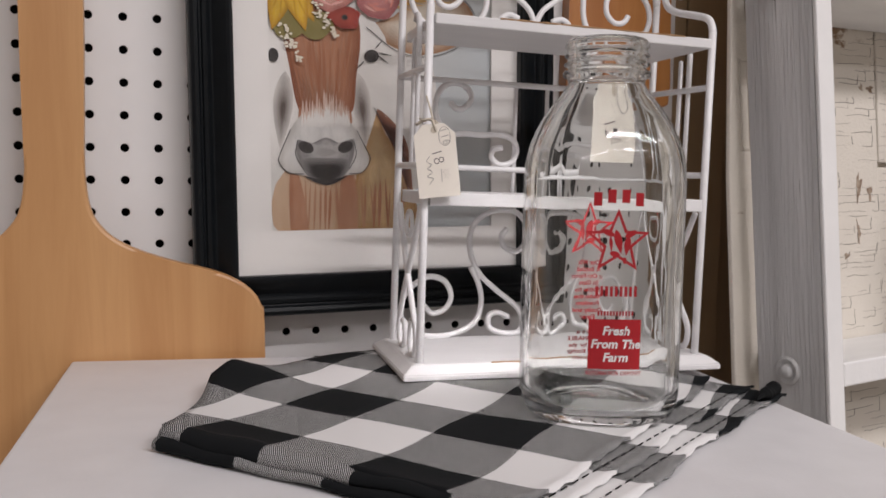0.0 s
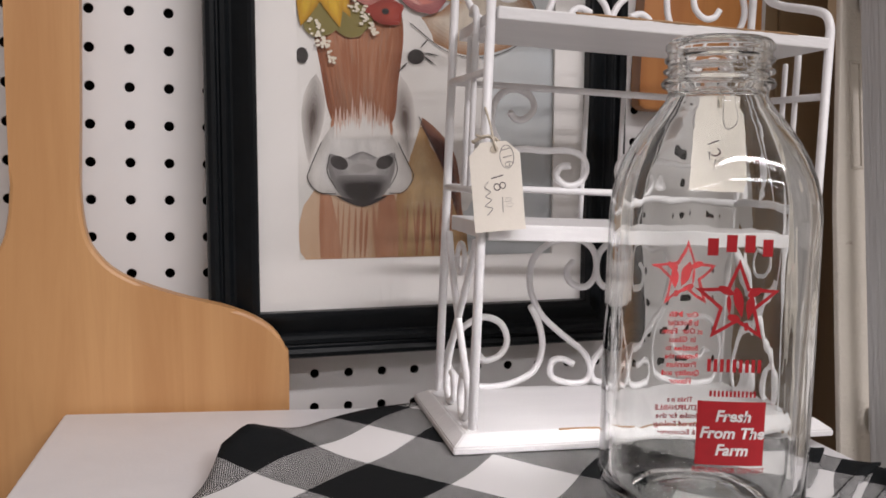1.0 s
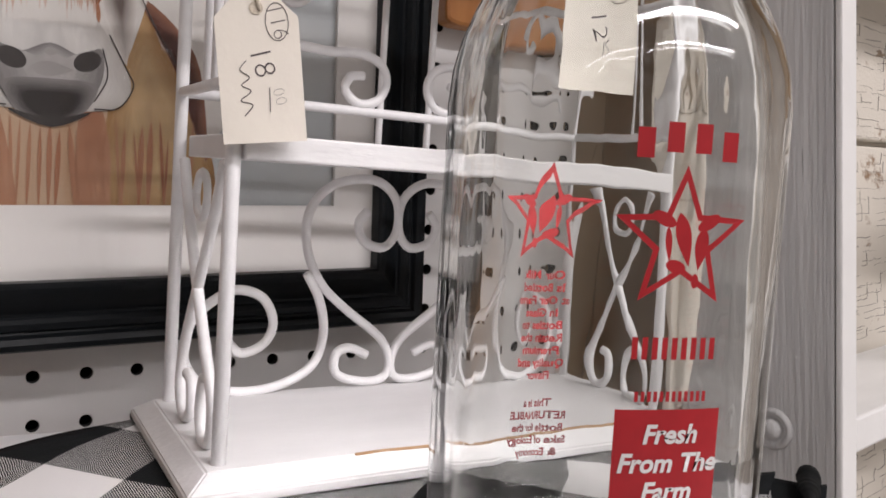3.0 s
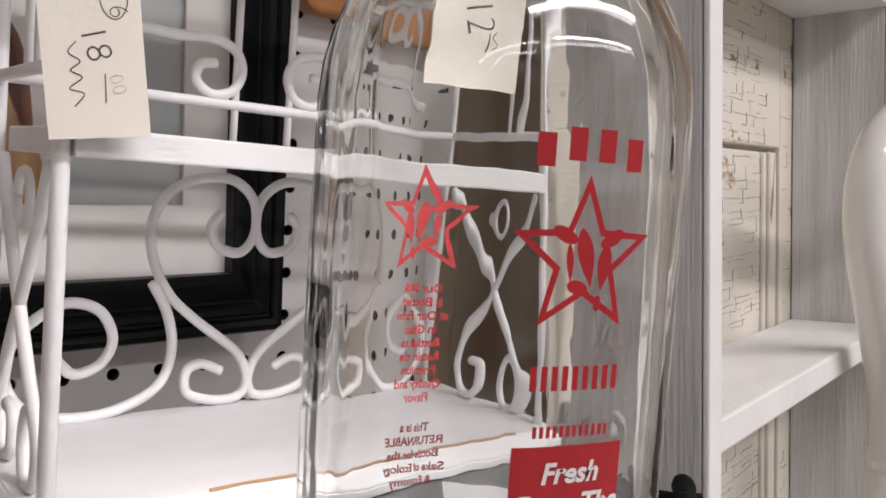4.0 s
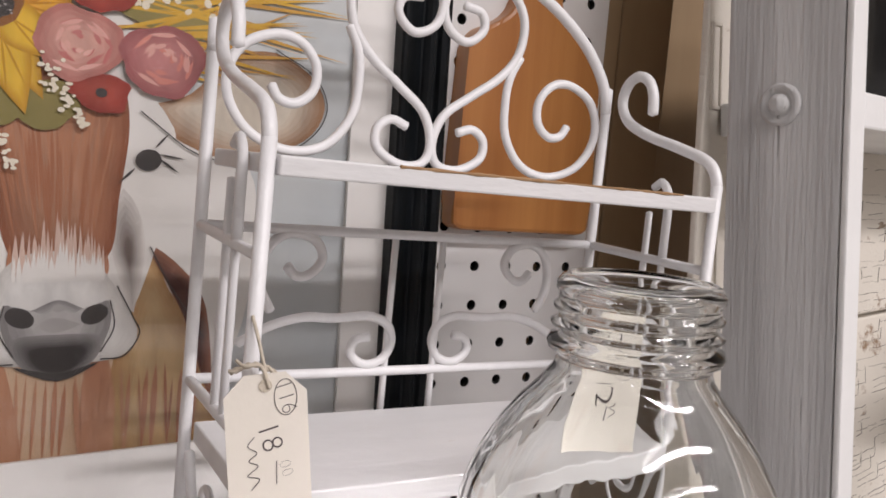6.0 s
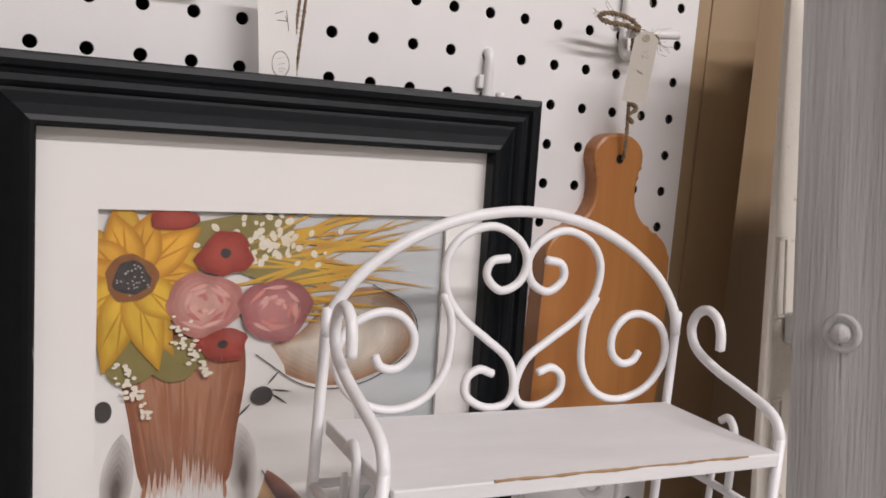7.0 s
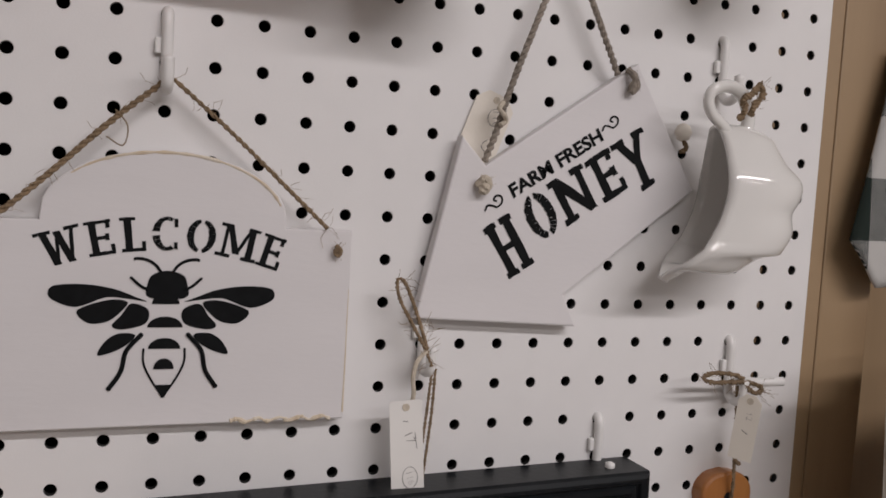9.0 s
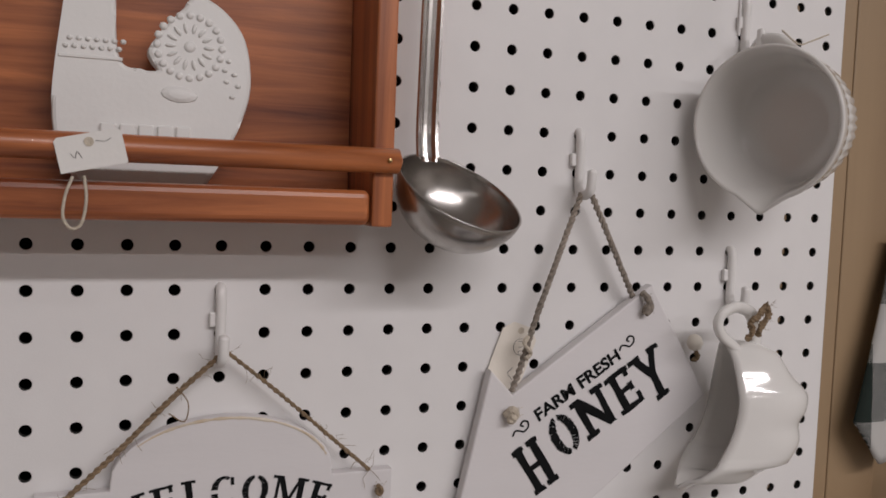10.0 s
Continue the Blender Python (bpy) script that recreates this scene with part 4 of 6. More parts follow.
        part("bracket", rod(smooth_line(br, 5), r, 10), RACK_WHITE, t, smooth=True)
        # crossed wires and a curl in the lower side
        part("side_scroll", rod(smooth_line([(x, 0.010, 0.105), (x, 0.022, 0.085), (x, 0.040, 0.06), (x, 0.058, 0.035), (x, 0.066, 0.015), (x, 0.058, 0.002), (x, 0.046, 0.006), (x, 0.046, 0.018), (x, 0.054, 0.02)], 5), thin, 8), RACK_WHITE, t, smooth=True)
        part("side_scroll", rod(smooth_line([(x, 0.076, 0.105), (x, 0.064, 0.085), (x, 0.046, 0.06), (x, 0.026, 0.035), (x, 0.012, 0.018), (x, 0.014, 0.004), (x, 0.025, 0.002), (x, 0.030, 0.012), (x, 0.026, 0.024), (x, 0.018, 0.026)], 5), thin, 8), RACK_WHITE, t, smooth=True)
        part("side_ring", rod(smooth_line([(x, 0.043 + 0.009 * math.cos(a * 0.7854), 0.092 + 0.009 * math.sin(a * 0.7854)) for a in range(8)], 3, True) + [Vector((x, 0.052, 0.092))], 0.0016, 7), RACK_WHITE, t, smooth=True)
    # arch over the back
    arch = [(0.0, RD, 0.272), (0.0025, RD, 0.284), (0.010, RD, 0.296), (0.022, RD, 0.308), (0.042, RD, 0.321), (0.066, RD, 0.331), (0.090, RD, 0.336), (MID, RD, 0.3372)]
    arch += [(RW - x, y, z) for x, y, z in reversed(arch[:-1])]
    part("arch", rod(smooth_line(arch, 4), 0.003, 10), RACK_WHITE, t, smooth=True)

    def mirrored(name, pts, dz=0.0, radius=thin, dy=0.0):
        for s in (1, -1):
            line = smooth_line([(MID + s * (x - MID), RD + dy, z + dz) for x, z in pts], 5)
            part(name, rod(line, radius, 8), RACK_WHITE, t, smooth=True)

    outer = [(0.026, 0.262), (0.030, 0.2565), (0.038, 0.2555), (0.0455, 0.262), (0.0460, 0.273), (0.038, 0.282), (0.026, 0.2835), (0.0125, 0.277), (0.0065, 0.265),
             (0.0085, 0.252), (0.019, 0.240), (0.037, 0.2345), (0.054, 0.239), (0.065, 0.253), (0.0672, 0.270), (0.0655, 0.283), (0.0605, 0.293)]
    heart = [(0.0965, 0.3125), (0.0865, 0.3105), (0.0845, 0.3025), (0.0935, 0.2955), (0.1045, 0.3005), (0.1078, 0.312), (0.101, 0.3225), (0.086, 0.3285), (0.0695, 0.3235),
             (0.0605, 0.311), (0.0622, 0.294), (0.0725, 0.281), (0.088, 0.270), (0.1025, 0.259), (0.1078, 0.245), (0.104, 0.235), (0.0915, 0.2335), (0.0795, 0.240), (0.0785, 0.249), (0.0855, 0.254), (0.094, 0.2515)]
    mirrored("top_scroll", outer)
    mirrored("top_heart", heart)
    low_c = [(0.024, 0.0255), (0.031, 0.0195), (0.0415, 0.023), (0.046, 0.033), (0.0405, 0.0445), (0.0285, 0.0485), (0.018, 0.044), (0.008, 0.034), (0.0055, 0.0185),
             (0.0135, 0.006), (0.030, 0.0015), (0.049, 0.003), (0.066, 0.0115), (0.0715, 0.027), (0.0685, 0.043), (0.0615, 0.056)]
    low_s = [(0.091, 0.0865), (0.0865, 0.080), (0.0902, 0.0715), (0.1012, 0.069), (0.1078, 0.078), (0.106, 0.093), (0.0935, 0.1015), (0.0735, 0.0985), (0.0615, 0.0865), (0.0605, 0.069),
             (0.0685, 0.0515), (0.0825, 0.0385), (0.1018, 0.024), (0.1078, 0.012), (0.1045, 0.0035), (0.0925, 0.0025), (0.0795, 0.007), (0.0785, 0.0165), (0.0855, 0.0195), (0.095, 0.0155)]
    mirrored("low_scroll", low_c)
    mirrored("low_heart", low_s)
    mid_c = [(0.020, 0.1485), (0.034, 0.156), (0.050, 0.1600), (0.066, 0.1595), (0.083, 0.1605), (0.0935, 0.1565), (0.0968, 0.148), (0.0925, 0.1395), (0.083, 0.137), (0.0755, 0.1425), (0.0775, 0.149), (0.0845, 0.1505)]
    mirrored("mid_scroll", mid_c)
    mirrored("hanging_scroll", [(0.040, 0.1835), (0.045, 0.179), (0.0515, 0.180), (0.057, 0.187), (0.0535, 0.195), (0.0435, 0.1985), (0.0345, 0.1955), (0.0290, 0.187), (0.0285, 0.174), (0.034, 0.163)])
    # the whole wire frame stands a little askew
    for o in t.children:
        for v in o.data.vertices:
            v.co.x += 0.055 * v.co.y
    return t


wire_rack()


def tag_card(name, width, height, m, label, marks, paper=PAPER, cut=0.25, thick=0.0004, bend=0.0, parent_string=None):
    """A hanging price tag: a card with clipped upper corners, an eyelet and pen marks; hangs from its local origin."""
    t = thing(name, m, label, "price tag")
    c = width * cut
    pts = [(-width / 2, -height), (width / 2, -height), (width / 2, -c), (width / 2 - c, 0.0), (-width / 2 + c, 0.0), (-width / 2, -c)]
    part("card", outline_plate(pts, -thick, 0.0), paper, t)
    eye = lathe([(0.0012, 0), (0.0022, 0), (0.0022, 0.0003), (0.0012, 0.0003)], 14)
    turned(eye, Matrix.Translation((0, -thick - 0.0001, -0.004)) @ pose(0, 0, 0, 90, 0, 0))
    part("eyelet", eye, COTTON, t)
    for k, (kind, data) in enumerate(marks):
        if kind == "text":
            body, size, x, z, rot = data
            part("writing", turned(letters(body, size, thick=-0.00022), Matrix.Translation((x, -thick - 0.00012, z)) @ pose(0, 0, 0, 0, -rot, 0)), INK, t)
        elif kind == "ring":
            x, z, rx, rz = data
            line = [(x + rx * math.cos(a * 0.35), -thick - 0.0001, z + rz * math.sin(a * 0.35)) for a in range(19)]
            part("pen_ring", rod(line, 0.00016, 4), INK, t)
        else:
            part("pen_line", rod([(x, -thick - 0.0001, z) for x, z in smooth_line_2d(data)], 0.00018, 4), INK, t)
    return t


def smooth_line_2d(pts):
    return [(p.x, p.z) for p in smooth_line([(x, 0, z) for x, z in pts], 4)]


# the rack's price tag hangs from the front leg on a cotton string
tag_card("price_tag", 0.0275, 0.0480, pose(0.1690, -0.1895, 1.0865, -2, -6, -12), "cream card price tag with handwriting, tied to the white rack",
         [("text", ("116", 0.008, 0.0065, -0.0085, -78)), ("ring", (0.0065, -0.0085, 0.0038, 0.0062)), ("text", ("18", 0.0105, 0.0005, -0.0215, -78)), ("text", ("00", 0.006, 0.0055, -0.033, -78)),
          ("line", [(0.0025, -0.030), (0.0022, -0.038)]),
          ("line", [(-0.0045, -0.021), (-0.0068, -0.024), (-0.0038, -0.0265), (-0.0066, -0.029), (-0.0036, -0.031), (-0.0072, -0.034), (-0.0034, -0.0355), (-0.0062, -0.039)])])
st = rod(smooth_line([(0.1655, -0.1845, 1.105), (0.167, -0.188, 1.097), (0.1692, -0.1905, 1.086), (0.1702, -0.191, 1.082), (0.1675, -0.190, 1.089), (0.1625, -0.188, 1.089), (0.161, -0.184, 1.090)], 5), 0.0006, 6)
st = cord([(0.159, -0.184, 1.086), (0.1655, -0.1885, 1.0895), (0.172, -0.1885, 1.087), (0.177, -0.187, 1.082)], 0.0011, st)
tagged(part("tag_string", st, COTTON, smooth=True), "knotted cotton string of the price tag on the rack leg", "string")


# ---- buffalo check towel, folded in two layers under the bottle and rack ----
E1, E2 = Vector((0.6947, 0.7193, 0)), Vector((0.6756, -0.7373, 0))
CO = Vector((0.0, -0.278, 0))


def towel_height(u, v):
    """Soft waves of the cloth."""
    return 0.0007 * math.sin(38 * u + 9 * v) + 0.0006 * math.sin(23 * v - 31 * u + 1.3) + 0.0003 * math.sin(70 * v + 20 * u)


def towel_left(u):
    """How the left border slants."""
    return -0.050 * min(1.0, u / 0.09) + 0.022 * max(0.0, u - 0.17) / 0.07


def towel_right(u, edge):
    return (0.10 if edge > 0.7 else 0.18) * (u - 0.12)


def towel_layer(u0, u1, v0, v1, z, edge, seed, slip=0.0, step=0.005):
    nu, nv = int((u1 - u0) / step), int((v1 - v0) / step)
    bm = bmesh.new()
    uvl = bm.loops.layers.uv.new("UVMap")
    top, at = {}, {}
    for i in range(nu + 1):
        for j in range(nv + 1):
            u = u0 + (u1 - u0) * i / nu
            left, right = v0 + towel_left(u), v1 + towel_right(u, edge)
            v = left + (right - left) * j / nv
            jag = 0.0012 * math.sin(j * 0.9 + seed) if i in (0, nu) else 0.0
            w = CO + E1 * (u + jag) + E2 * (v + 0.0015 * math.sin(u * 60 + seed) + 0.002 * math.sin(u * 14 + seed))
            base = on_table(w.x, w.y, 0.0)
            h = z + max(0.0, towel_height(u, v) + 0.0008) * edge
            # the back left corner lifts in a curl
            lift = max(0.0, 1 - math.hypot(u - 0.11, (v + 0.055)) / 0.065)
            h += 0.016 * lift * lift * edge
            # plump front fold and a thick puckered hem at the open end
            h += 0.0045 * math.exp(-u / 0.022) * edge
            hem = max(0.0, 1 - (right - v) / 0.007)
            h += hem * (0.0016 + 0.0007 * math.sin(u * 330 + seed) + 0.0005 * math.sin(u * 171))
            top[i, j] = bm.verts.new(base + Vector((0, 0, h)))
            at[i, j] = (u, v - slip - 0.022 * min(1.0, max(0.0, (-0.004 - v) / 0.02)))
    low = {}
    rim = [(i, 0) for i in range(nu + 1)] + [(nu, j) for j in range(1, nv + 1)] + [(i, nv) for i in range(nu - 1, -1, -1)] + [(0, j) for j in range(nv - 1, 0, -1)]
    for k in rim:
        c = top[k].co
        low[k] = bm.verts.new((c.x, c.y, c.z - 0.0020))
    for i in range(nu):
        for j in range(nv):
            ks = ((i, j), (i + 1, j), (i + 1, j + 1), (i, j + 1))
            f = bm.faces.new([top[k] for k in ks])
            for lp, k in zip(f.loops, ks):
                lp[uvl].uv = at[k]
    for a, b in zip(rim, rim[1:] + rim[:1]):
        f = bm.faces.new((top[a], low[a], low[b], top[b]))
        for lp, k in zip(f.loops, (a, a, b, b)):
            lp[uvl].uv = at[k]
    return bm


def towel():
    t = thing("towel", Matrix.Identity(4), "folded black and white buffalo check cotton towel on the table", "towel")
    part("lower_layer", towel_layer(0.004, 0.315, 0.006, 0.240, 0.0020, 0.5, 2, 0.034), PLAID, t, smooth=True)
    part("middle_layer", towel_layer(0.002, 0.312, 0.003, 0.222, 0.0040, 0.6, 7, 0.020), PLAID, t, smooth=True)
    part("upper_layer", towel_layer(0.000, 0.310, 0.000, 0.208, 0.0062, 1.0, 5), PLAID, t, smooth=True)
    # rolled fold along the front
    for nm, off, zz, rad, shift in (("front_fold", -0.0005, 0.0074, 0.0062, 0.0), ("under_fold", -0.0060, 0.0036, 0.0042, 0.013)):
        bm = bmesh.new()
        uvl = bm.loops.layers.uv.new("UVMap")
        n, m = 60, 12
        grid = []
        for i in range(n + 1):
            v = -0.001 + 0.206 * i / n
            ring = []
            for k in range(m):
                a = 2 * math.pi * k / m
                s = rad * (0.78 + 0.22 * math.sin(7 * i / n + shift * 90))
                w = CO + E1 * (off + 1.25 * s * math.cos(a)) + E2 * v
                b = on_table(w.x, w.y, 0.0)
                ring.append((bm.verts.new(b + Vector((0, 0, max(0.0006, zz + 0.0006 * math.sin(i * 0.5) + s * math.sin(a))))), (off + 0.012 - s * a + shift, v + shift)))
            grid.append(ring)
        for i in range(n):
            for k in range(m):
                ks = (grid[i][k], grid[i][(k + 1) % m], grid[i + 1][(k + 1) % m], grid[i + 1][k])
                f = bm.faces.new([q[0] for q in ks])
                for lp, q in zip(f.loops, ks):
                    lp[uvl].uv = q[1]
        bm.faces.new([q[0] for q in grid[0]])
        bm.faces.new([q[0] for q in grid[-1]])
        part(nm, bm, PLAID, t, smooth=True)
    pts = []
    for k in range(8):
        u = 0.272 + 0.0060 * k
        w = CO + E1 * u + E2 * (0.234 + towel_right(u, 0.5))
        pts.append(on_table(w.x, w.y, 0.0060 + 0.001 * math.sin(k)))
    part("turned_corner", rod(smooth_line(pts, 3), 0.0050, 12, rough=0.2, squash=0.9, taper=[0.15 + 0.85 * min(1.0, q / 12) for q in range(22)]), STENCIL, t, "black corner turned over", smooth=True)
    for v, z in ((0.2300, 0.0034), (0.2140, 0.0056)):
        for k in range(26):
            u = 0.01 + 0.28 * k / 26
            a, b = CO + E1 * u + E2 * (v + towel_right(u, 0.5)), CO + E1 * (u + 0.006) + E2 * (v + towel_right(u + 0.006, 0.5))
            part("stitch", rod([on_table(a.x, a.y, z), on_table(b.x, b.y, z)], 0.0004, 4), STENCIL, t)
    return t


towel()


# ---- glass milk bottle ----
BA, BZ = 0.0460, 0.928
BOTTLE = Matrix.Translation(on_table(0.2445, -0.2800, 0.0064)) @ pose(0, 0, 0, 0, 0.1, -18)


def squareness(z):
    if z > 0.195:
        return 2.0
    if z > 0.143:
        return 2.0 + 0.55 * (0.195 - z) / 0.052
    if z < 0.015:
        return 2.2 + 0.35 * z / 0.015
    return 2.55


def bottle_shape(a, z, r):
    e = squareness(z)
    c, s = abs(math.cos(a)), abs(math.sin(a))
    return r / (c ** e + s ** e) ** (1 / e)


def bottle():
    t = thing("milk_bottle", BOTTLE, "clear glass milk bottle with red print on the check towel", "bottle")
    out = [(0.030, 0.0028), (0.036, 0.0), (0.0405, 0.0012), (0.0442, 0.005), (0.0460, 0.011), (0.0466, 0.018), (0.0466, 0.05), (0.0466, 0.09), (0.0466, 0.13), (0.0465, 0.150),
           (0.0458, 0.160), (0.0440, 0.169), (0.0408, 0.178), (0.0365, 0.187), (0.0318, 0.1945), (0.0268, 0.201), (0.0232, 0.2065), (0.0222, 0.2095), (0.0228, 0.2115),
           (0.0252, 0.2128), (0.0256, 0.2148), (0.0246, 0.2164), (0.0226, 0.2174), (0.0227, 0.2186), (0.0246, 0.2196), (0.0248, 0.2208), (0.0228, 0.2220), (0.0228, 0.2240), (0.0243, 0.2250), (0.0244, 0.2264), (0.0231, 0.2276), (0.0232, 0.2300), (0.0240, 0.2310), (0.0240, 0.2332), (0.0226, 0.2350), (0.0212, 0.236)]
    inn = [(0.0196, 0.2352), (0.0188, 0.232), (0.0186, 0.212), (0.0190, 0.2065), (0.0222, 0.2005), (0.0272, 0.1935), (0.0322, 0.1855), (0.0368, 0.176), (0.0400, 0.167), (0.0416, 0.158),
           (0.0424, 0.148), (0.0427, 0.13), (0.0426, 0.09), (0.0427, 0.05), (0.0424, 0.022), (0.0412, 0.0145), (0.038, 0.0095), (0.030, 0.0082), (0.015, 0.0105), (0.003, 0.0115)]
    out, inn = [(r, z * BZ) for r, z in out], [(r, z * BZ) for r, z in inn]
    n = 96
    bm = bmesh.new()
    rings = []
    for idx, (r, z) in enumerate(out + inn):
        inner = idx >= len(out)
        ring = []
        for k in range(n):
            a = 2 * math.pi * k / n
            rr = bottle_shape(a, z, r * (BA / 0.0466 if z < 0.19 else 1.0 - (1 - BA / 0.0466) * max(0.0, (0.21 - z) / 0.02)))
            if 0.02 < z < 0.18:
                fade = min(1, (z - 0.02) / 0.02) * min(1, (0.18 - z) / 0.03)
                amp = 0.00013 if inner else 0.00010
                rr += fade * amp * (math.sin(9 * a + 26 * z + (2 if inner else 0)) + 0.7 * math.sin(17 * a - 45 * z + 1) + (0.8 * math.sin(31 * a + 60 * z) if inner else 0))
            ring.append(bm.verts.new((rr * math.cos(a), rr * math.sin(a), z)))
        rings.append(ring)
    for r0, r1 in zip(rings, rings[1:]):
        for k in range(n):
            bm.faces.new((r0[k], r0[(k + 1) % n], r1[(k + 1) % n], r1[k]))
    bm.faces.new(rings[-1])
    cap = bm.verts.new((0, 0, 0.0055))
    for k in range(n):
        bm.faces.new((rings[0][k], rings[0][(k + 1) % n], cap))
    bmesh.ops.recalc_face_normals(bm, faces=bm.faces)
    # split to tune the shadow: upper glass casts none, lower piece casts it
    for nm, label, lower in (("glass_body", "clear wavy pressed glass", False), ("glass_lower", "clear glass lower wall and foot, split off to cast shadow", True)):
        half = bm.copy()
        split = 0.07 * BZ
        bmesh.ops.delete(half, geom=[f for f in half.faces if (f.calc_center_median().z < split) != lower], context="FACES")
        me = bpy.data.meshes.new(nm)
        half.to_mesh(me)
        half.free()
        me.materials.append(GLASS)
        for p in me.polygons:
            p.use_smooth = True
        glass = tagged(new(nm, me), label)
        glass.parent = t
        glass.visible_shadow = lower
    bm.free()

    def wrap(bm2, front=True, lift=0.00025):
        """Lays flat shapes (x across, z up, facing -y) onto a face of the bottle."""
        bmesh.ops.subdivide_edges(bm2, edges=[e for e in bm2.edges if e.calc_length() > 0.006], cuts=3)
        for v in bm2.verts:
            u, z = v.co.x, v.co.z
            e = 2.55
            dep = (BA ** e - min(abs(u), BA * 0.95) ** e) ** (1 / e) + lift + 0.0003
            v.co = Vector((u, -dep, z)) if front else Vector((-u, dep, z))
        return bm2

    def ink(name, bm2, mat=RED, front=True, lift=0.0):
        return part(name, wrap(bm2, front, 0.00025 + lift), mat, t)

    def star_ring(cx, cz, r_out, width):
        bm2 = bmesh.new()
        outer, inner = [], []
        for k in range(10):
            a = math.pi / 2 + k * math.pi / 5
            f = 1.0 if k % 2 == 0 else 0.44
            outer.append(bm2.verts.new((cx + r_out * f * math.cos(a), 0, cz + r_out * f * math.sin(a))))
            g = (r_out - width * (2.1 if k % 2 == 0 else 0)) * f - (width if k % 2 else 0)
            inner.append(bm2.verts.new((cx + g * math.cos(a), 0, cz + g * math.sin(a))))
        for k in range(10):
            bm2.faces.new((outer[k], outer[(k + 1) % 10], inner[(k + 1) % 10], inner[k]))
        return bm2

    def head_mark(cx, cz, s):
        b = flat_shape(petal(cx - 0.0010 * s, cz + 0.006 * s, cx + 0.0018 * s, cz - 0.0055 * s, 0.0018 * s), 0)
        b = flat_shape(oval(cx - 0.0045 * s, cz + 0.0045 * s, 0.0030 * s, 0.0014 * s, -25, 14), 0, b)
        b = flat_shape(oval(cx + 0.0060 * s, cz + 0.0040 * s, 0.0030 * s, 0.0014 * s, 30, 14), 0, b)
        b = flat_shape(petal(cx + 0.0050 * s, cz + 0.003 * s, cx + 0.0040 * s, cz - 0.0062 * s, 0.0016 * s), 0, b)
        b = flat_shape(petal(cx - 0.0035 * s, cz + 0.003 * s, cx - 0.0028 * s, cz - 0.0048 * s, 0.0008 * s), 0, b)
        b = flat_shape(oval(cx - 0.0012 * s, cz - 0.0055 * s, 0.0024 * s, 0.0014 * s, -15, 14), 0, b)
        b = flat_shape(oval(cx + 0.0035 * s, cz - 0.0085 * s, 0.0009 * s, 0.0016 * s, 0, 12), 0, b)
        return b

    def bar_word(cx, cz, w, h, n_letters, arc=0.0):
        pitch = w / n_letters
        for k in range(n_letters):
            u = -w / 2 + pitch * (k + 0.5)
            lift = -arc * (2 * u / w) ** 2
            x, z = cx + u, cz + lift
            hw = pitch * 0.29
            ink("letter_bar", flat_shape([(x - hw, z - h / 2), (x + hw, z - h / 2), (x + hw, z + h / 2), (x - hw, z + h / 2)], 0))

    for front, cx in ((True, 0.0), (False, 0.0)):
        ink("star_mark", star_ring(cx, 0.1050 if front else 0.1060, 0.0184, 0.0018), front=front)
        ink("head_mark", head_mark(cx, 0.1050 if front else 0.1060, 1.15), front=front)
    bar_word(0.0, 0.1300, 0.0300, 0.0072, 4, 0.0032)
    bar_word(0.0, 0.0785, 0.0235, 0.0055, 9)
    bar_word(0.0, 0.0665, 0.0200, 0.0026, 12)
    box = bmesh.new()
    bmesh.ops.create_grid(box, x_segments=14, y_segments=4, size=0.5)
    for v in box.verts:
        v.co = Vector((v.co.x * 0.0285, 0, 0.0495 + v.co.y * 0.0275))
    ink("red_label", box)
    for k, s in enumerate(("Fresh", "From The", "Farm")):
        ink("label_text", turned(letters(s, 0.0067, thick=0.00020, shear=0.2), Matrix.Translation((0.0005, 0, 0.0568 - 0.0073 * k))), PRINT_WHITE, lift=0.0002)
    ink("deposit_text", turned(letters("RETURN FOR DEPOSIT", 0.0030, thick=0.00005), Matrix.Translation((0, 0, 0.0335))))
    for k, s in enumerate(("Our Milk", "Is Bottled", "at Our Farm", "In Glass", "Bottles to", "Retain the", "Premium", "Quality and", "Flavor")):
        ink("back_text", turned(letters(s, 0.0040, thick=0.00012), Matrix.Translation((0, 0, 0.0850 - 0.0044 * k))), front=False)
    for k, s in enumerate(("This is a", "RETURNABLE", "Bottle for the", "Sake of Ecology", "& Economy")):
        ink("back_text", turned(letters(s, 0.0038, thick=0.00012), Matrix.Translation((0, 0, 0.0400 - 0.0044 * k))), front=False)
    return t


bottle()


tag_card("price_tag", 0.0295, 0.0440, pose(0.2745, -0.2395, 1.1080, 3, 2, -22), "cream card price tag tied to the neck of the bottle",
         [("ring", (0.006, -0.008, 0.0042, 0.0055)), ("text", ("12", 0.011, -0.002, -0.022, -76)), ("line", [(0.001, -0.027), (0.0005, -0.033)]), ("line", [(0.004, -0.026), (0.002, -0.028), (0.0045, -0.030), (0.002, -0.032)])])
bottle_string = rod(smooth_line([(0.2745, -0.2400, 1.1045), (0.2710, -0.2440, 1.1120), (0.2655, -0.2550, 1.1190), (0.2620, -0.2620, 1.1210)], 4), 0.0005, 6)
tagged(part("tag_string", bottle_string, COTTON, smooth=True), "thin cotton string from the bottle neck to its price tag", "string")


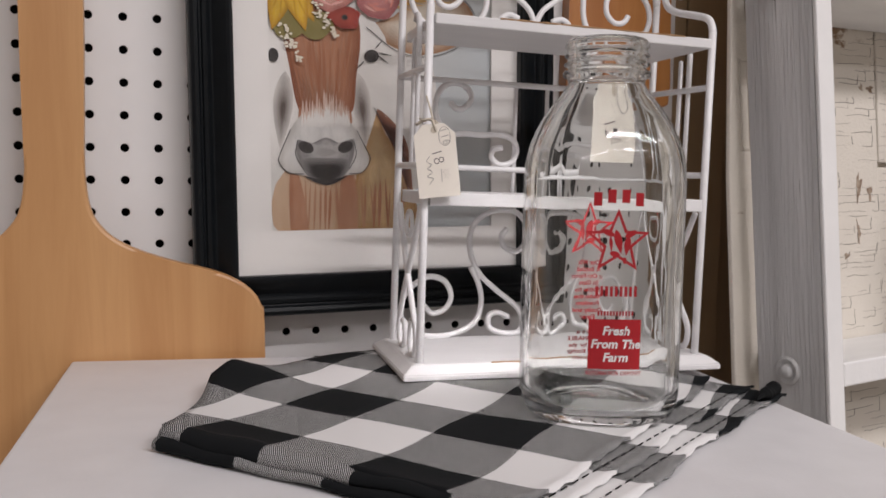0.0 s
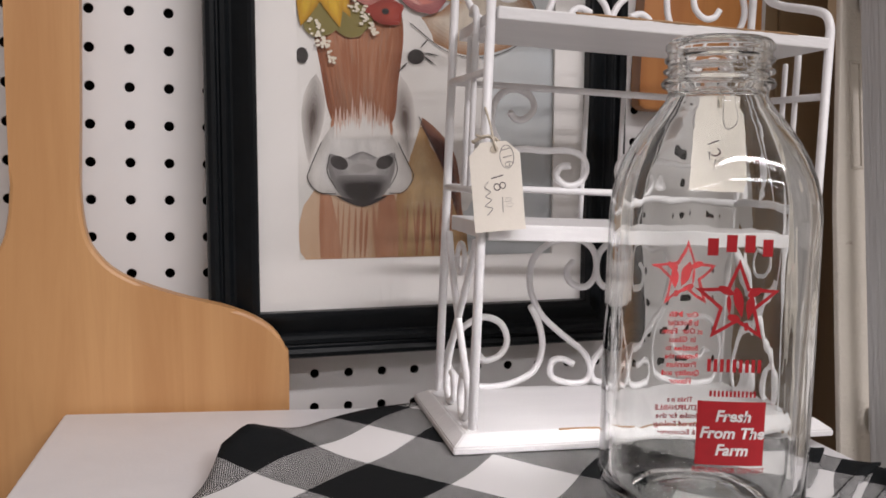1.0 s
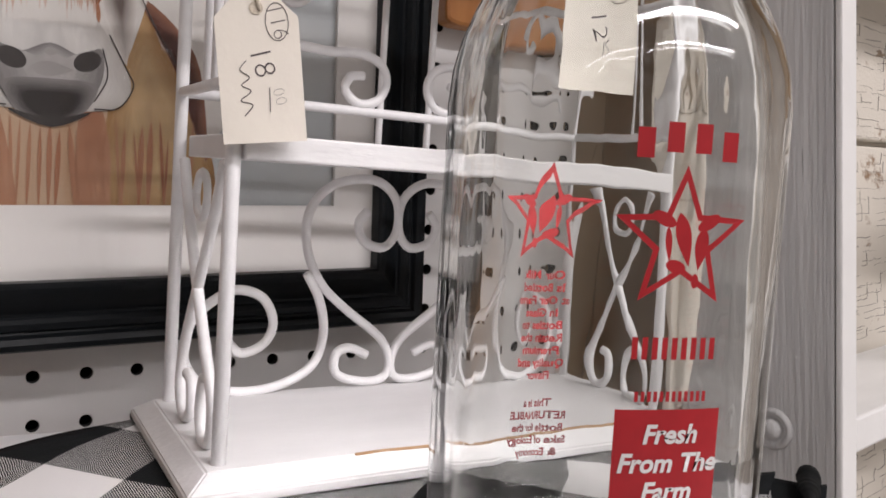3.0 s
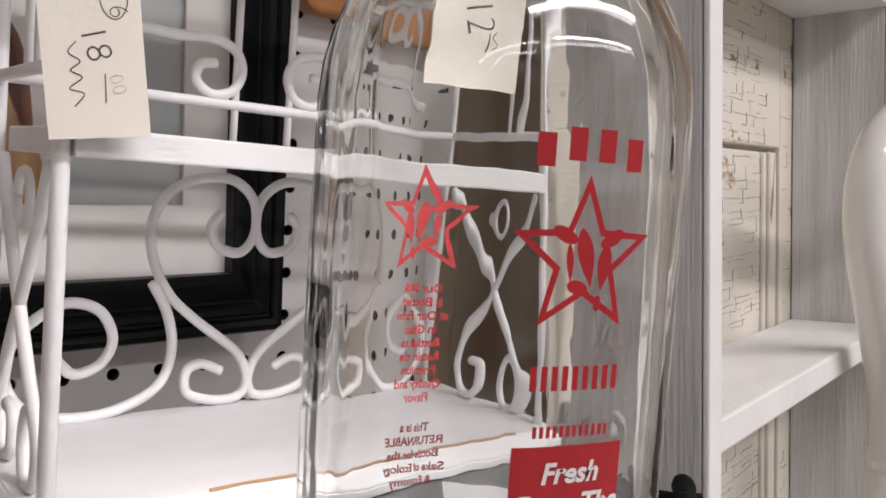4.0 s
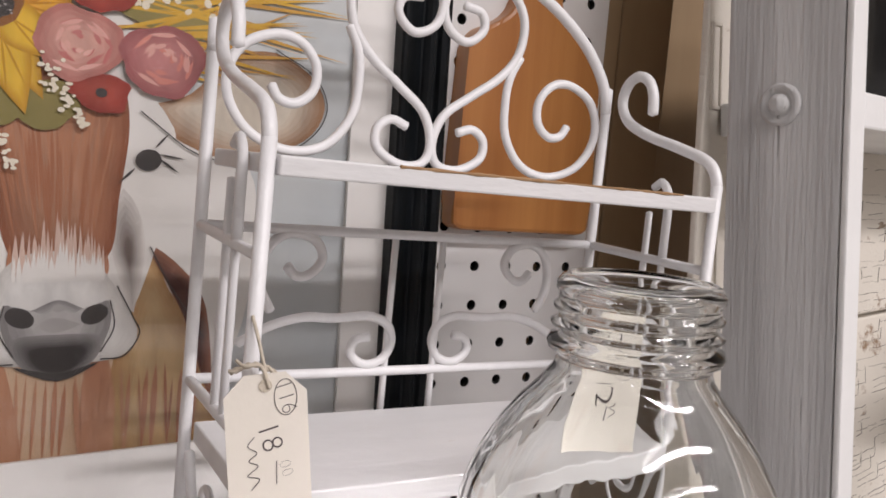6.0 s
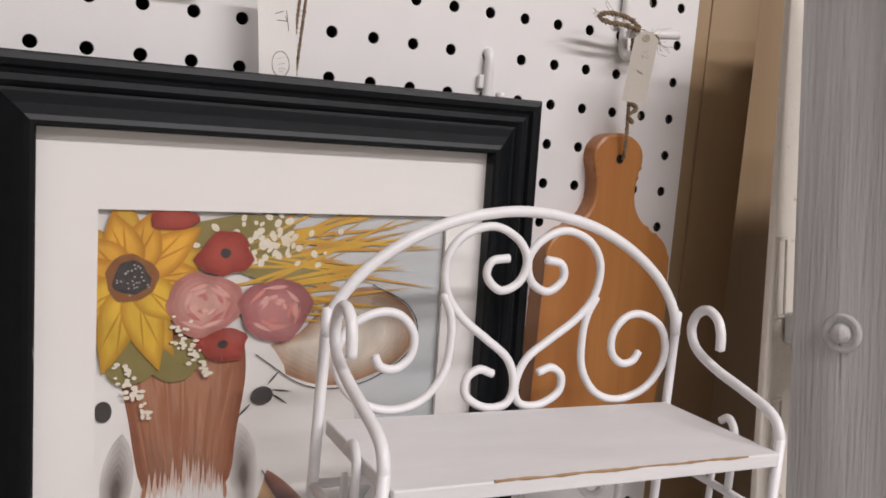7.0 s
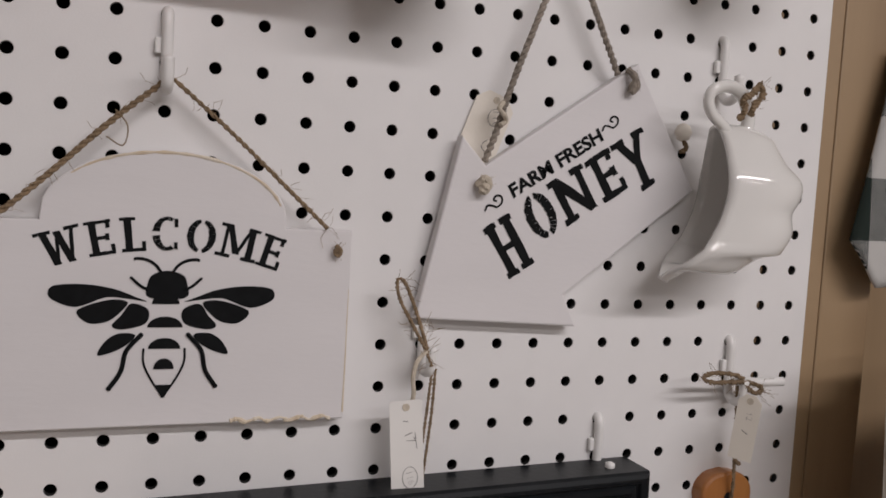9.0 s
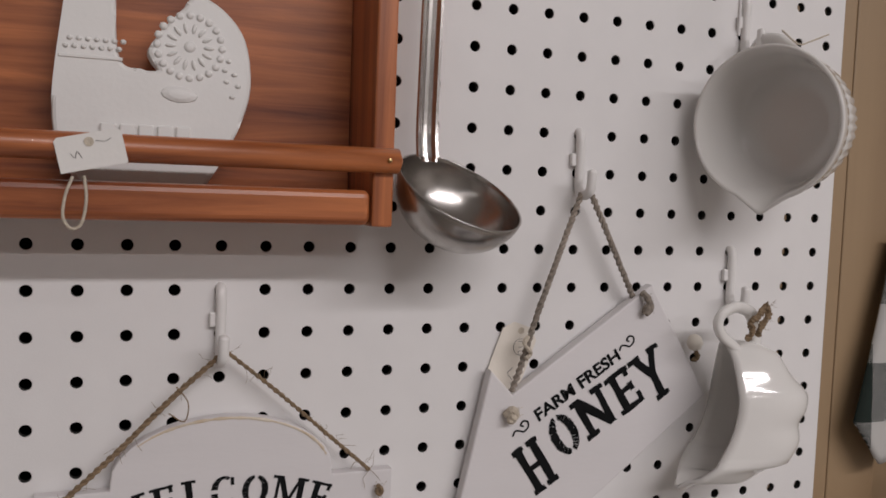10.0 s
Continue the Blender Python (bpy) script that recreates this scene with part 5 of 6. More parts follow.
# ---- things hung on the pegboard ----
def peg_hook(col, row, arm=0.018, up=0.012, drop=0.036):
    x, z = col * P, ZP + row * P
    t = thing("peg_hook", pose(x, 0, z), "white plastic J hook pushed into the pegboard", "hook", "pegboard hooks")
    bar = smooth_line([(0.0, 0.006, 0.0), (0, -0.001, 0.0015), (0, -0.0035, -0.003), (0, -0.0035, -0.012), (0, -0.0035, -drop + 0.006), (0, -0.0045, -drop), (0, -0.009, -drop - 0.0035),
                       (0, -arm * 0.75, -drop - 0.0035), (0, -arm, -drop - 0.001), (0, -arm - 0.0015, -drop + 0.004), (0, -arm - 0.002, -drop + up)], 5)
    part("bar", rod(bar, 0.0031, 10), HOOK, t, smooth=True)
    part("clip", block(-0.0062, -0.0038, -0.021, 0.0005, -0.0003, -0.0125, 0.0008), HOOK, t)
    return t


for spot in ((1, 9), (10, 13), (15, 10), (15, 17), (12, 0), (7, 3)):
    peg_hook(*spot)
cb_hook = peg_hook(16, 2)
part("side_arm", rod([(-0.004, -0.012, -0.0253), (0.011, -0.020, -0.0248), (0.0275, -0.026, -0.0233)], 0.0031, 10), HOOK, cb_hook, "white peg arm sticking out sideways", smooth=True)


def fitted(bm, width, height):
    """Scales lettering to this width and height about its middle."""
    xs, zs = [v.co.x for v in bm.verts], [v.co.z for v in bm.verts]
    cx, cz = (min(xs) + max(xs)) / 2, (min(zs) + max(zs)) / 2
    sx, sz = width / (max(xs) - min(xs)), height / (max(zs) - min(zs))
    for v in bm.verts:
        v.co.x, v.co.z = (v.co.x - cx) * sx, (v.co.z - cz) * sz
    return bm


def ragged(bm, amount=0.00025, seed=1):
    rnd = random.Random(seed)
    for v in bm.verts:
        v.co.x += rnd.uniform(-amount, amount)
        v.co.z += rnd.uniform(-amount, amount)
    return bm


def slab_letter(ch, width, height, thick, thin, slab, lift=0.0):
    """A stencilled slab-serif capital in the x-z plane about its middle."""
    shapes = []

    def stroke(x0, z0, x1, z1, w):
        shapes.append([(x0 - w / 2, z0), (x0 + w / 2, z0), (x1 + w / 2, z1), (x1 - w / 2, z1)])

    def foot(x, z, w):
        shapes.append([(x - w / 2, z - slab / 2), (x + w / 2, z - slab / 2), (x + w / 2, z + slab / 2), (x - w / 2, z + slab / 2)])

    def arc(a0, a1, cx=0.0, rx=None):
        rx, rz, n = rx or width / 2, height / 2, 14
        angles = [radians(a0 + (a1 - a0) * k / n) for k in range(n + 1)]
        outer = [(cx + rx * math.cos(a), rz * math.sin(a)) for a in angles]
        inner = [(cx + (rx - thick) * math.cos(a) * 0.98, (rz - thin) * math.sin(a)) for a in angles]
        for k in range(n):
            shapes.append([outer[k], outer[k + 1], inner[k + 1], inner[k]])

    a, b, h = width / 2, height / 2, height / 2 - slab / 2
    if ch in "EL":
        stem = -a + thick * 1.0
        stroke(stem, -b, stem, b, thick)
        foot(stem + 0.05 * width, -h, thick * 2.3)
        foot(stem, h, thick * 2.2)
        foot((stem + a) / 2, -h, a - stem)
        stroke(a - thin / 2, -b, a - thin / 2, -b + height * 0.28, thin)
        if ch == "E":
            foot((stem + a) / 2, h, (a - stem) * 0.94)
            foot(stem + 0.27 * width, 0.0, 0.50 * width)
            stroke(stem + 0.5 * width, -height * 0.1, stem + 0.5 * width, height * 0.1, thin)
            stroke(a - thin, b, a - thin, b - height * 0.24, thin)
    elif ch == "W":
        stroke(-a * 0.76, b, -a * 0.36, -b, thick)
        stroke(-a * 0.36, -b, 0.02 * a, b * 0.86, thin)
        stroke(-0.02 * a, b * 0.86, a * 0.38, -b, thick)
        stroke(a * 0.38, -b, a * 0.80, b, thin)
        foot(-a * 0.76, h, thick * 2.3)
        foot(a * 0.78, h, thick * 2.0)
    elif ch == "M":
        stroke(-a * 0.70, -b, -a * 0.70, b, thin)
        stroke(-a * 0.60, b, 0.0, -b * 0.72, thick)
        stroke(0.0, -b * 0.72, a * 0.60, b, thin)
        stroke(a * 0.68, -b, a * 0.68, b, thick)
        for x in (-a * 0.70, a * 0.70):
            foot(x, -h, thick * 2.2)
            foot(x * 1.06, h, thick * 1.8)
    elif ch == "O":
        arc(100, 260)
        arc(-80, 80)
    elif ch == "C":
        arc(62, 172)
        arc(188, 298)
        stroke(a * 0.60, b * 0.9, a * 0.60, b * 0.38, thin)
        stroke(a * 0.60, -b * 0.9, a * 0.60, -b * 0.5, thin)
    elif ch == "H":
        for x in (-a + thick, a - thick):
            stroke(x, -b, x, b, thick)
            foot(x, -h, thick * 1.55)
            foot(x, h, thick * 1.55)
        foot(-a * 0.0, 0.0, width * 0.42)
    elif ch == "N":
        stroke(-a * 0.66, -b, -a * 0.66, b, thin * 1.3)
        stroke(-a * 0.70, b, a * 0.70, -b, thick * 1.15)
        stroke(a * 0.70, -b, a * 0.70, b, thin * 1.3)
        foot(-a * 0.66, -h, thick * 1.9)
        foot(-a * 0.8, h, thick * 1.4)
        foot(a * 0.70, h, thick * 1.8)
    elif ch == "Y":
        stroke(-a * 0.66, b, 0.0, 0.0, thick)
        stroke(a * 0.66, b, 0.02 * a, 0.0, thin * 1.4)
        stroke(0.0, -b, 0.0, b * 0.08, thick)
        foot(0.0, -h, thick * 2.0)
        foot(-a * 0.66, h, thick * 1.9)
        foot(a * 0.66, h, thick * 1.7)
    bm = None
    for k, s in enumerate(shapes):
        bm = flat_shape(s, -lift * k, bm)
    bmesh.ops.subdivide_edges(bm, edges=[e for e in bm.edges if e.calc_length() > 0.002], cuts=2)
    return bm


def welcome_sign():
    t = thing("welcome_sign", pose(0.029, 0, 1.36), "whitewashed wooden welcome sign with a black stencilled bee", "sign")
    w, h, arch_h, half = 0.100, 0.1085, 0.0385, 0.0625
    pts = [(-w, 0), (w, 0), (w, h), (half, h)]
    for k in range(1, 16):
        a = math.pi * k / 16
        pts.append((half * math.cos(a), h + 0.004 + (arch_h - 0.004) * math.sin(a)))
    pts += [(-half, h), (-w, h)]
    part("board", outline_plate(pts, -0.0105, -0.0015, 0.0008), SIGN_WHITE, t)
    for raw in (rod(smooth_line([(0.036 + 0.004 * k, -0.0104, 0.0012 + 0.0011 * math.sin(k * 2.1)) for k in range(15)], 3), 0.0011, 6, rough=0.9),
                rod(smooth_line([(half * 0.97 * math.cos(math.pi * k / 24), -0.0102, h + 0.0035 + (arch_h - 0.0045) * math.sin(math.pi * k / 24)) for k in range(2, 20)], 2), 0.0008, 6, rough=0.9),
                rod([(0.0992, -0.0102, 0.004), (0.0994, -0.0102, 0.03), (0.0993, -0.0102, 0.075)], 0.0006, 6, rough=0.9)):
        part("raw_edge", raw, SIGN_RAW, t, "bare sanded wood along the edge")
    y = -0.0108
    # arched word, letter by letter
    cuts = [-0.0520, -0.0335, -0.0175, -0.0005, 0.0170, 0.0365, 0.0545]
    widths = [0.0185, 0.0130, 0.0120, 0.0150, 0.0150, 0.0200, 0.0125]
    for ch, x, wd in zip("WELCOME", cuts, widths):
        z = 0.1035 - 2.9 * (x - 0.001) ** 2
        rot = math.degrees(math.atan(-5.8 * (x - 0.001)))
        b = slab_letter(ch, wd, 0.0180, 0.0036, 0.0019, 0.0017, 0.000012)
        part("letter", turned(ragged(b, 0.00016, 7), Matrix.Translation((x, y, z)) @ pose(0, 0, 0, 0, -rot, 0)), STENCIL, t)
    head = [(-0.0100, 0.0705), (-0.0098, 0.0755), (-0.0075, 0.0812), (0.0, 0.0838), (0.0085, 0.0815), (0.0108, 0.0760), (0.0112, 0.0705), (0.0060, 0.0688), (0.0, 0.0715), (-0.0052, 0.0688)]
    wings = [[(-0.0095, 0.0672), (-0.0150, 0.0695), (-0.0260, 0.0738), (-0.0400, 0.0760), (-0.0530, 0.0755), (-0.0572, 0.0728), (-0.0555, 0.0680), (-0.0440, 0.0642), (-0.0300, 0.0692), (-0.0190, 0.0686)],
             [(-0.0435, 0.0625), (-0.0285, 0.0680), (-0.0190, 0.0668), (-0.0240, 0.0600), (-0.0300, 0.0562), (-0.0385, 0.0560)],
             [(-0.0172, 0.0662), (-0.0088, 0.0630), (-0.0100, 0.0555), (-0.0215, 0.0524), (-0.0265, 0.0545), (-0.0220, 0.0600)],
             [(-0.0332, 0.0390), (-0.0295, 0.0462), (-0.0230, 0.0503), (-0.0148, 0.0495), (-0.0190, 0.0442), (-0.0265, 0.0402)]]
    parts = [[(p.x, p.z) for p in smooth_line([(a, 0, b) for a, b in head], 4, True)]]
    for wing in wings:
        for s in (1, -1):
            parts.append([(s * p.x, p.z) for p in smooth_line([(a, 0, b) for a, b in wing], 4, True)])
    for cz, rx in ((0.0660, 0.0070), (0.0535, 0.0090), (0.0420, 0.0082), (0.0310, 0.0052)):
        parts.append([(rx * math.cos(math.pi * k / 14), cz + 0.0058 * math.sin(math.pi * k / 14)) for k in range(15)])
    parts.append([(-0.0045, 0.0225), (0.0045, 0.0225), (0.0008, 0.0155), (-0.0008, 0.0155)])
    for k, s in enumerate(parts):
        part("stencil_shape", flat_shape(s, y - 0.00002 * k), STENCIL, t)
    for s in (-1, 1):
        for line, rad in (([(s * 0.003, 0.0830), (s * 0.0060, 0.0870), (s * 0.0105, 0.0895), (s * 0.0150, 0.0900), (s * 0.0165, 0.0895)], 0.0008), ([(s * 0.009, 0.0735), (s * 0.013, 0.0755), (s * 0.0180, 0.0800)], 0.0008),
                          ([(s * 0.0115, 0.050), (s * 0.019, 0.041), (s * 0.0215, 0.030), (s * 0.0275, 0.0205)], 0.0013), ([(s * 0.0105, 0.042), (s * 0.0102, 0.034), (s * 0.006, 0.025), (s * 0.001, 0.0175)], 0.0006)):
            part("stencil_line", rod(smooth_line([(p, y, q) for p, q in line], 5), rad, 6, squash=1.0), STENCIL, t)
    # cord through two drilled holes
    lines = [[(-0.003, -0.012, 0.184), (-0.03, -0.013, 0.160), (-0.060, -0.0135, 0.130), (-0.088, -0.0125, 0.104)], [(0.000, -0.012, 0.184), (0.03, -0.013, 0.159), (0.06, -0.013, 0.132), (0.085, -0.0118, 0.1095)]]
    bm = None
    for q, ln in enumerate(lines):
        bm = cord(ln, 0.0013 if q else 0.0017, bm, pitch=0.009)
        bm = fuzz(ln, 24, 0.010, bm)
    bm = rod(smooth_line([(-0.028, -0.013, 0.166), (-0.022, -0.018, 0.158), (-0.024, -0.02, 0.148), (-0.032, -0.016, 0.152)], 4), 0.0004, 5, bm)
    part("cord", bm, JUTE, t, "frayed brown jute cord")
    kn = rod(smooth_line([(0.0905, -0.0125, 0.1000), (0.0925, -0.0145, 0.0975), (0.0915, -0.015, 0.0945), (0.0895, -0.014, 0.0965), (0.092, -0.016, 0.099)], 4), 0.0013, 7, rough=0.4)
    knot = part("knot", kn, JUTE, t)
    tagged(part("loose_fibre", fuzz([(0.0905, -0.013, 0.099), (0.0915, -0.014, 0.0955)], 12, 0.006), JUTE, knot), kind="stuff")
    return t


welcome_sign()


def honey_sign():
    t = thing("honey_sign", pose(0, 0, 0), "whitewashed wooden arrow sign with black stencilled lettering", "sign")
    pts = [(0.1925, 1.5275), (0.2085, 1.5110), (0.3095, 1.5815), (0.3580, 1.5035), (0.2670, 1.4335), (0.2770, 1.4135), (0.1690, 1.4185)]
    part("board", outline_plate(pts, -0.0118, -0.0028, 0.0012), SIGN_WHITE, t)
    y = -0.0121
    ang = 33.5
    d, u = Vector((math.cos(radians(ang)), math.sin(radians(ang)))), Vector((-math.sin(radians(ang)), math.cos(radians(ang))))
    for ch, px, pz, wd, hgt in (("H", 0.2268, 1.4630, 0.0225, 0.0360), ("O", 0.2470, 1.4828, 0.0195, 0.0300), ("N", 0.2690, 1.4965, 0.0250, 0.0300), ("E", 0.2915, 1.5100, 0.0200, 0.0300), ("Y", 0.3135, 1.5198, 0.0250, 0.0370)):
        b = ragged(slab_letter(ch, wd, hgt, 0.0056, 0.0036, 0.0038, 0.000012), 0.0004, 5)
        part("letter", turned(b, Matrix.Translation((px, y, pz)) @ pose(0, 0, 0, 0, -ang, 0)), STENCIL, t)
    b = ragged(fitted(letters("FARM FRESH", 0.012, thick=0.0004), 0.0715, 0.0090), 0.0002, 6)
    part("small_lettering", turned(b, Matrix.Translation((0.2555, y, 1.5155)) @ pose(0, 0, 0, 0, -ang, 0)), STENCIL, t)
    for sgn, c in ((-1, Vector((0.2165, 1.4895))), (1, Vector((0.2930, 1.5430)))):
        line = [(-0.009, -0.001), (-0.006, 0.001), (-0.003, -0.001), (-0.001, -0.003), (0.003, -0.0022), (0.0045, 0.001), (0.002, 0.0032), (-0.0008, 0.002), (0.0005, 0.0002)]
        w = [c + d * (sgn * -a) * -1 * sgn * sgn + u * b2 for a, b2 in [(sgn * q[0], q[1]) for q in line]]
        part("flourish", rod(smooth_line([(q.x, y, q.y) for q in w], 4), 0.0006, 5), STENCIL, t)
    # hanging rope from the hook, with knots in front
    left = [(0.2515, -0.012, 1.6415), (0.236, -0.013, 1.600), (0.2215, -0.0135, 1.560), (0.2130, -0.0125, 1.530), (0.2075, -0.0115, 1.5135)]
    right = [(0.2580, -0.014, 1.6405), (0.270, -0.014, 1.618), (0.284, -0.013, 1.592), (0.2955, -0.010, 1.5735)]
    part("rope", cord(left, 0.0021, cord(right, 0.0021, pitch=0.009), pitch=0.009), TWINE_GREY, t, "twisted grey-brown rope")
    k1 = rod(smooth_line([(0.301, -0.013, 1.5765), (0.303, -0.017, 1.573), (0.3055, -0.017, 1.566), (0.302, -0.016, 1.563), (0.3045, -0.018, 1.571)], 4), 0.0024, 8, rough=0.3)
    knot = part("knot", k1, TWINE_GREY, t)
    tagged(part("loose_fibre", fuzz([(0.302, -0.016, 1.575), (0.304, -0.017, 1.565)], 14, 0.006), TWINE_GREY, knot), kind="stuff")
    k2 = rod(smooth_line([(0.2035, -0.014, 1.4985), (0.206, -0.018, 1.503), (0.2085, -0.017, 1.4985), (0.2045, -0.017, 1.4955), (0.207, -0.019, 1.4995)], 4), 0.0026, 8, rough=0.4)
    knot = part("knot", k2, COTTON, t)
    tagged(part("loose_fibre", fuzz([(0.205, -0.017, 1.497), (0.208, -0.018, 1.502)], 14, 0.006), COTTON, knot), kind="stuff")
    k3 = rod(smooth_line([(0.2165, -0.014, 1.549), (0.213, -0.016, 1.545), (0.2155, -0.018, 1.541), (0.218, -0.015, 1.538), (0.2145, -0.016, 1.535)], 4), 0.0016, 7, rough=0.4)
    part("knot", k3, COTTON, t)
    return t


honey_sign()
tag_card("price_tag", 0.026, 0.046, pose(0.2185, -0.0015, 1.5545, 0, 20, 0), "cream card price tag tucked behind the arrow sign", [("text", ("116", 0.0075, 0.004, -0.014, -70)), ("ring", (0.004, -0.014, 0.0055, 0.0055)), ("line", [(0.004, -0.028), (0.0015, -0.033), (0.006, -0.036)])])


# twine loop with a narrow tag, its load hidden behind the frame
tw = cord([(0.1795, -0.018, 1.3895), (0.178, -0.016, 1.36), (0.1765, -0.010, 1.315), (0.176, -0.006, 1.25)], 0.0010, pitch=0.006)
tw = cord([(0.1815, -0.018, 1.3895), (0.1812, -0.016, 1.36), (0.1800, -0.010, 1.315), (0.179, -0.006, 1.25)], 0.0010, tw, pitch=0.006)
loop = [(0.1785, -0.020, 1.392), (0.172, -0.020, 1.410), (0.165, -0.020, 1.428), (0.159, -0.019, 1.441), (0.155, -0.018, 1.442), (0.157, -0.018, 1.431), (0.166, -0.019, 1.415), (0.174, -0.021, 1.401), (0.1775, -0.022, 1.392)]
tw = cord(loop, 0.0013, tw, pitch=0.006)
tw = fuzz(loop, 46, 0.013, tw)
tagged(part("twine_loop", tw, JUTE), "frayed jute twine looped over a hook above the frame", "twine")
rib = rod(smooth_line([(0.174, -0.0215, 1.401), (0.168, -0.023, 1.395), (0.166, -0.0235, 1.386), (0.167, -0.023, 1.376), (0.166, -0.022, 1.369)], 5), 0.0013, 6, squash=0.4)
tagged(part("ribbon_string", rib, COTTON), "thin cotton string holding a price tag", "string")
tag_card("price_tag", 0.0195, 0.064, pose(0.1625, -0.0225, 1.3725, 0, -4.5, -6), "narrow white price tag with faint pen marks hung on twine",
         [("text", ("17", 0.008, 0.0015, -0.022, -70)), ("text", ("116", 0.006, 0.0015, -0.046, -80)), ("ring", (0.0015, -0.046, 0.0045, 0.0065)), ("line", [(-0.002, -0.012), (0.001, -0.0125)]), ("line", [(0.005, -0.019), (0.006, -0.029)])], PAPER_WHITE, cut=0.06)


# ---- bamboo cutting board on a knotted twine ----
def cutting_board():
    t = thing("cutting_board", pose(0.405, -0.009, 1.12, -1.5, 0.6, 0), "bamboo paddle cutting board hung on twine", "cutting board")
    half = [(0.0, 0.191), (0.012, 0.1885), (0.0195, 0.1815), (0.0210, 0.173), (0.0185, 0.164), (0.0170, 0.154), (0.0182, 0.144), (0.0235, 0.135), (0.034, 0.1275), (0.0445, 0.122), (0.0510, 0.114), (0.0525, 0.104), (0.0535, 0.06), (0.0545, 0.010), (0.0520, 0.002), (0.046, 0.0)]
    right = smooth_line([(x, 0, z) for x, z in half], 4)
    pts = [(p.x, p.z) for p in right] + [(-p.x, p.z) for p in reversed(right[1:])]
    part("board", outline_plate(pts, -0.0075, 0.0075, 0.0025), BAMBOO, t)
    # near-black disc on the uncut face, coloured as the shade inside a hole
    hole = lathe([(0.0, 0.0), (0.0028, 0.0), (0.0030, 0.0003)], 18, close=False)
    part("hole", turned(hole, Matrix.Translation((0.0, -0.0077, 0.1735)) @ pose(0, 0, 0, 90, 0, 0)), BACK_DARK, t)
    up = [(0.001, -0.010, 0.1735), (-0.0005, -0.013, 0.184), (-0.001, -0.013, 0.200), (0.000, -0.011, 0.225), (-0.001, -0.010, 0.256)]
    bm = cord(up, 0.0015, pitch=0.006)
    bm = rod(smooth_line([(0.003, -0.013, 0.198), (-0.003, -0.016, 0.202), (0.002, -0.017, 0.207), (-0.002, -0.014, 0.211)], 4), 0.0014, 7, bm, rough=0.4)
    bow = [(-0.002, -0.017, 0.258), (-0.014, -0.021, 0.262), (-0.030, -0.021, 0.263), (-0.038, -0.020, 0.260), (-0.032, -0.022, 0.257), (-0.016, -0.022, 0.257), (0.0, -0.018, 0.256), (0.008, -0.021, 0.254), (0.012, -0.02, 0.251), (0.004, -0.022, 0.249), (-0.002, -0.019, 0.254)]
    bm = cord(bow, 0.0018, bm, pitch=0.006)
    bm = fuzz(bow, 40, 0.011, bm)
    part("twine", bm, JUTE, t, "knotted frayed jute twine")
    return t


cutting_board()
tag_card("price_tag", 0.0150, 0.044, pose(0.3940, -0.042, 1.3730, 0, 6, -52), "small cream price tag tied to the cutting board twine", [("text", ("12", 0.006, 0.001, -0.014, -80)), ("line", [(-0.002, -0.024), (0.002, -0.026)])], PAPER, cut=0.3)


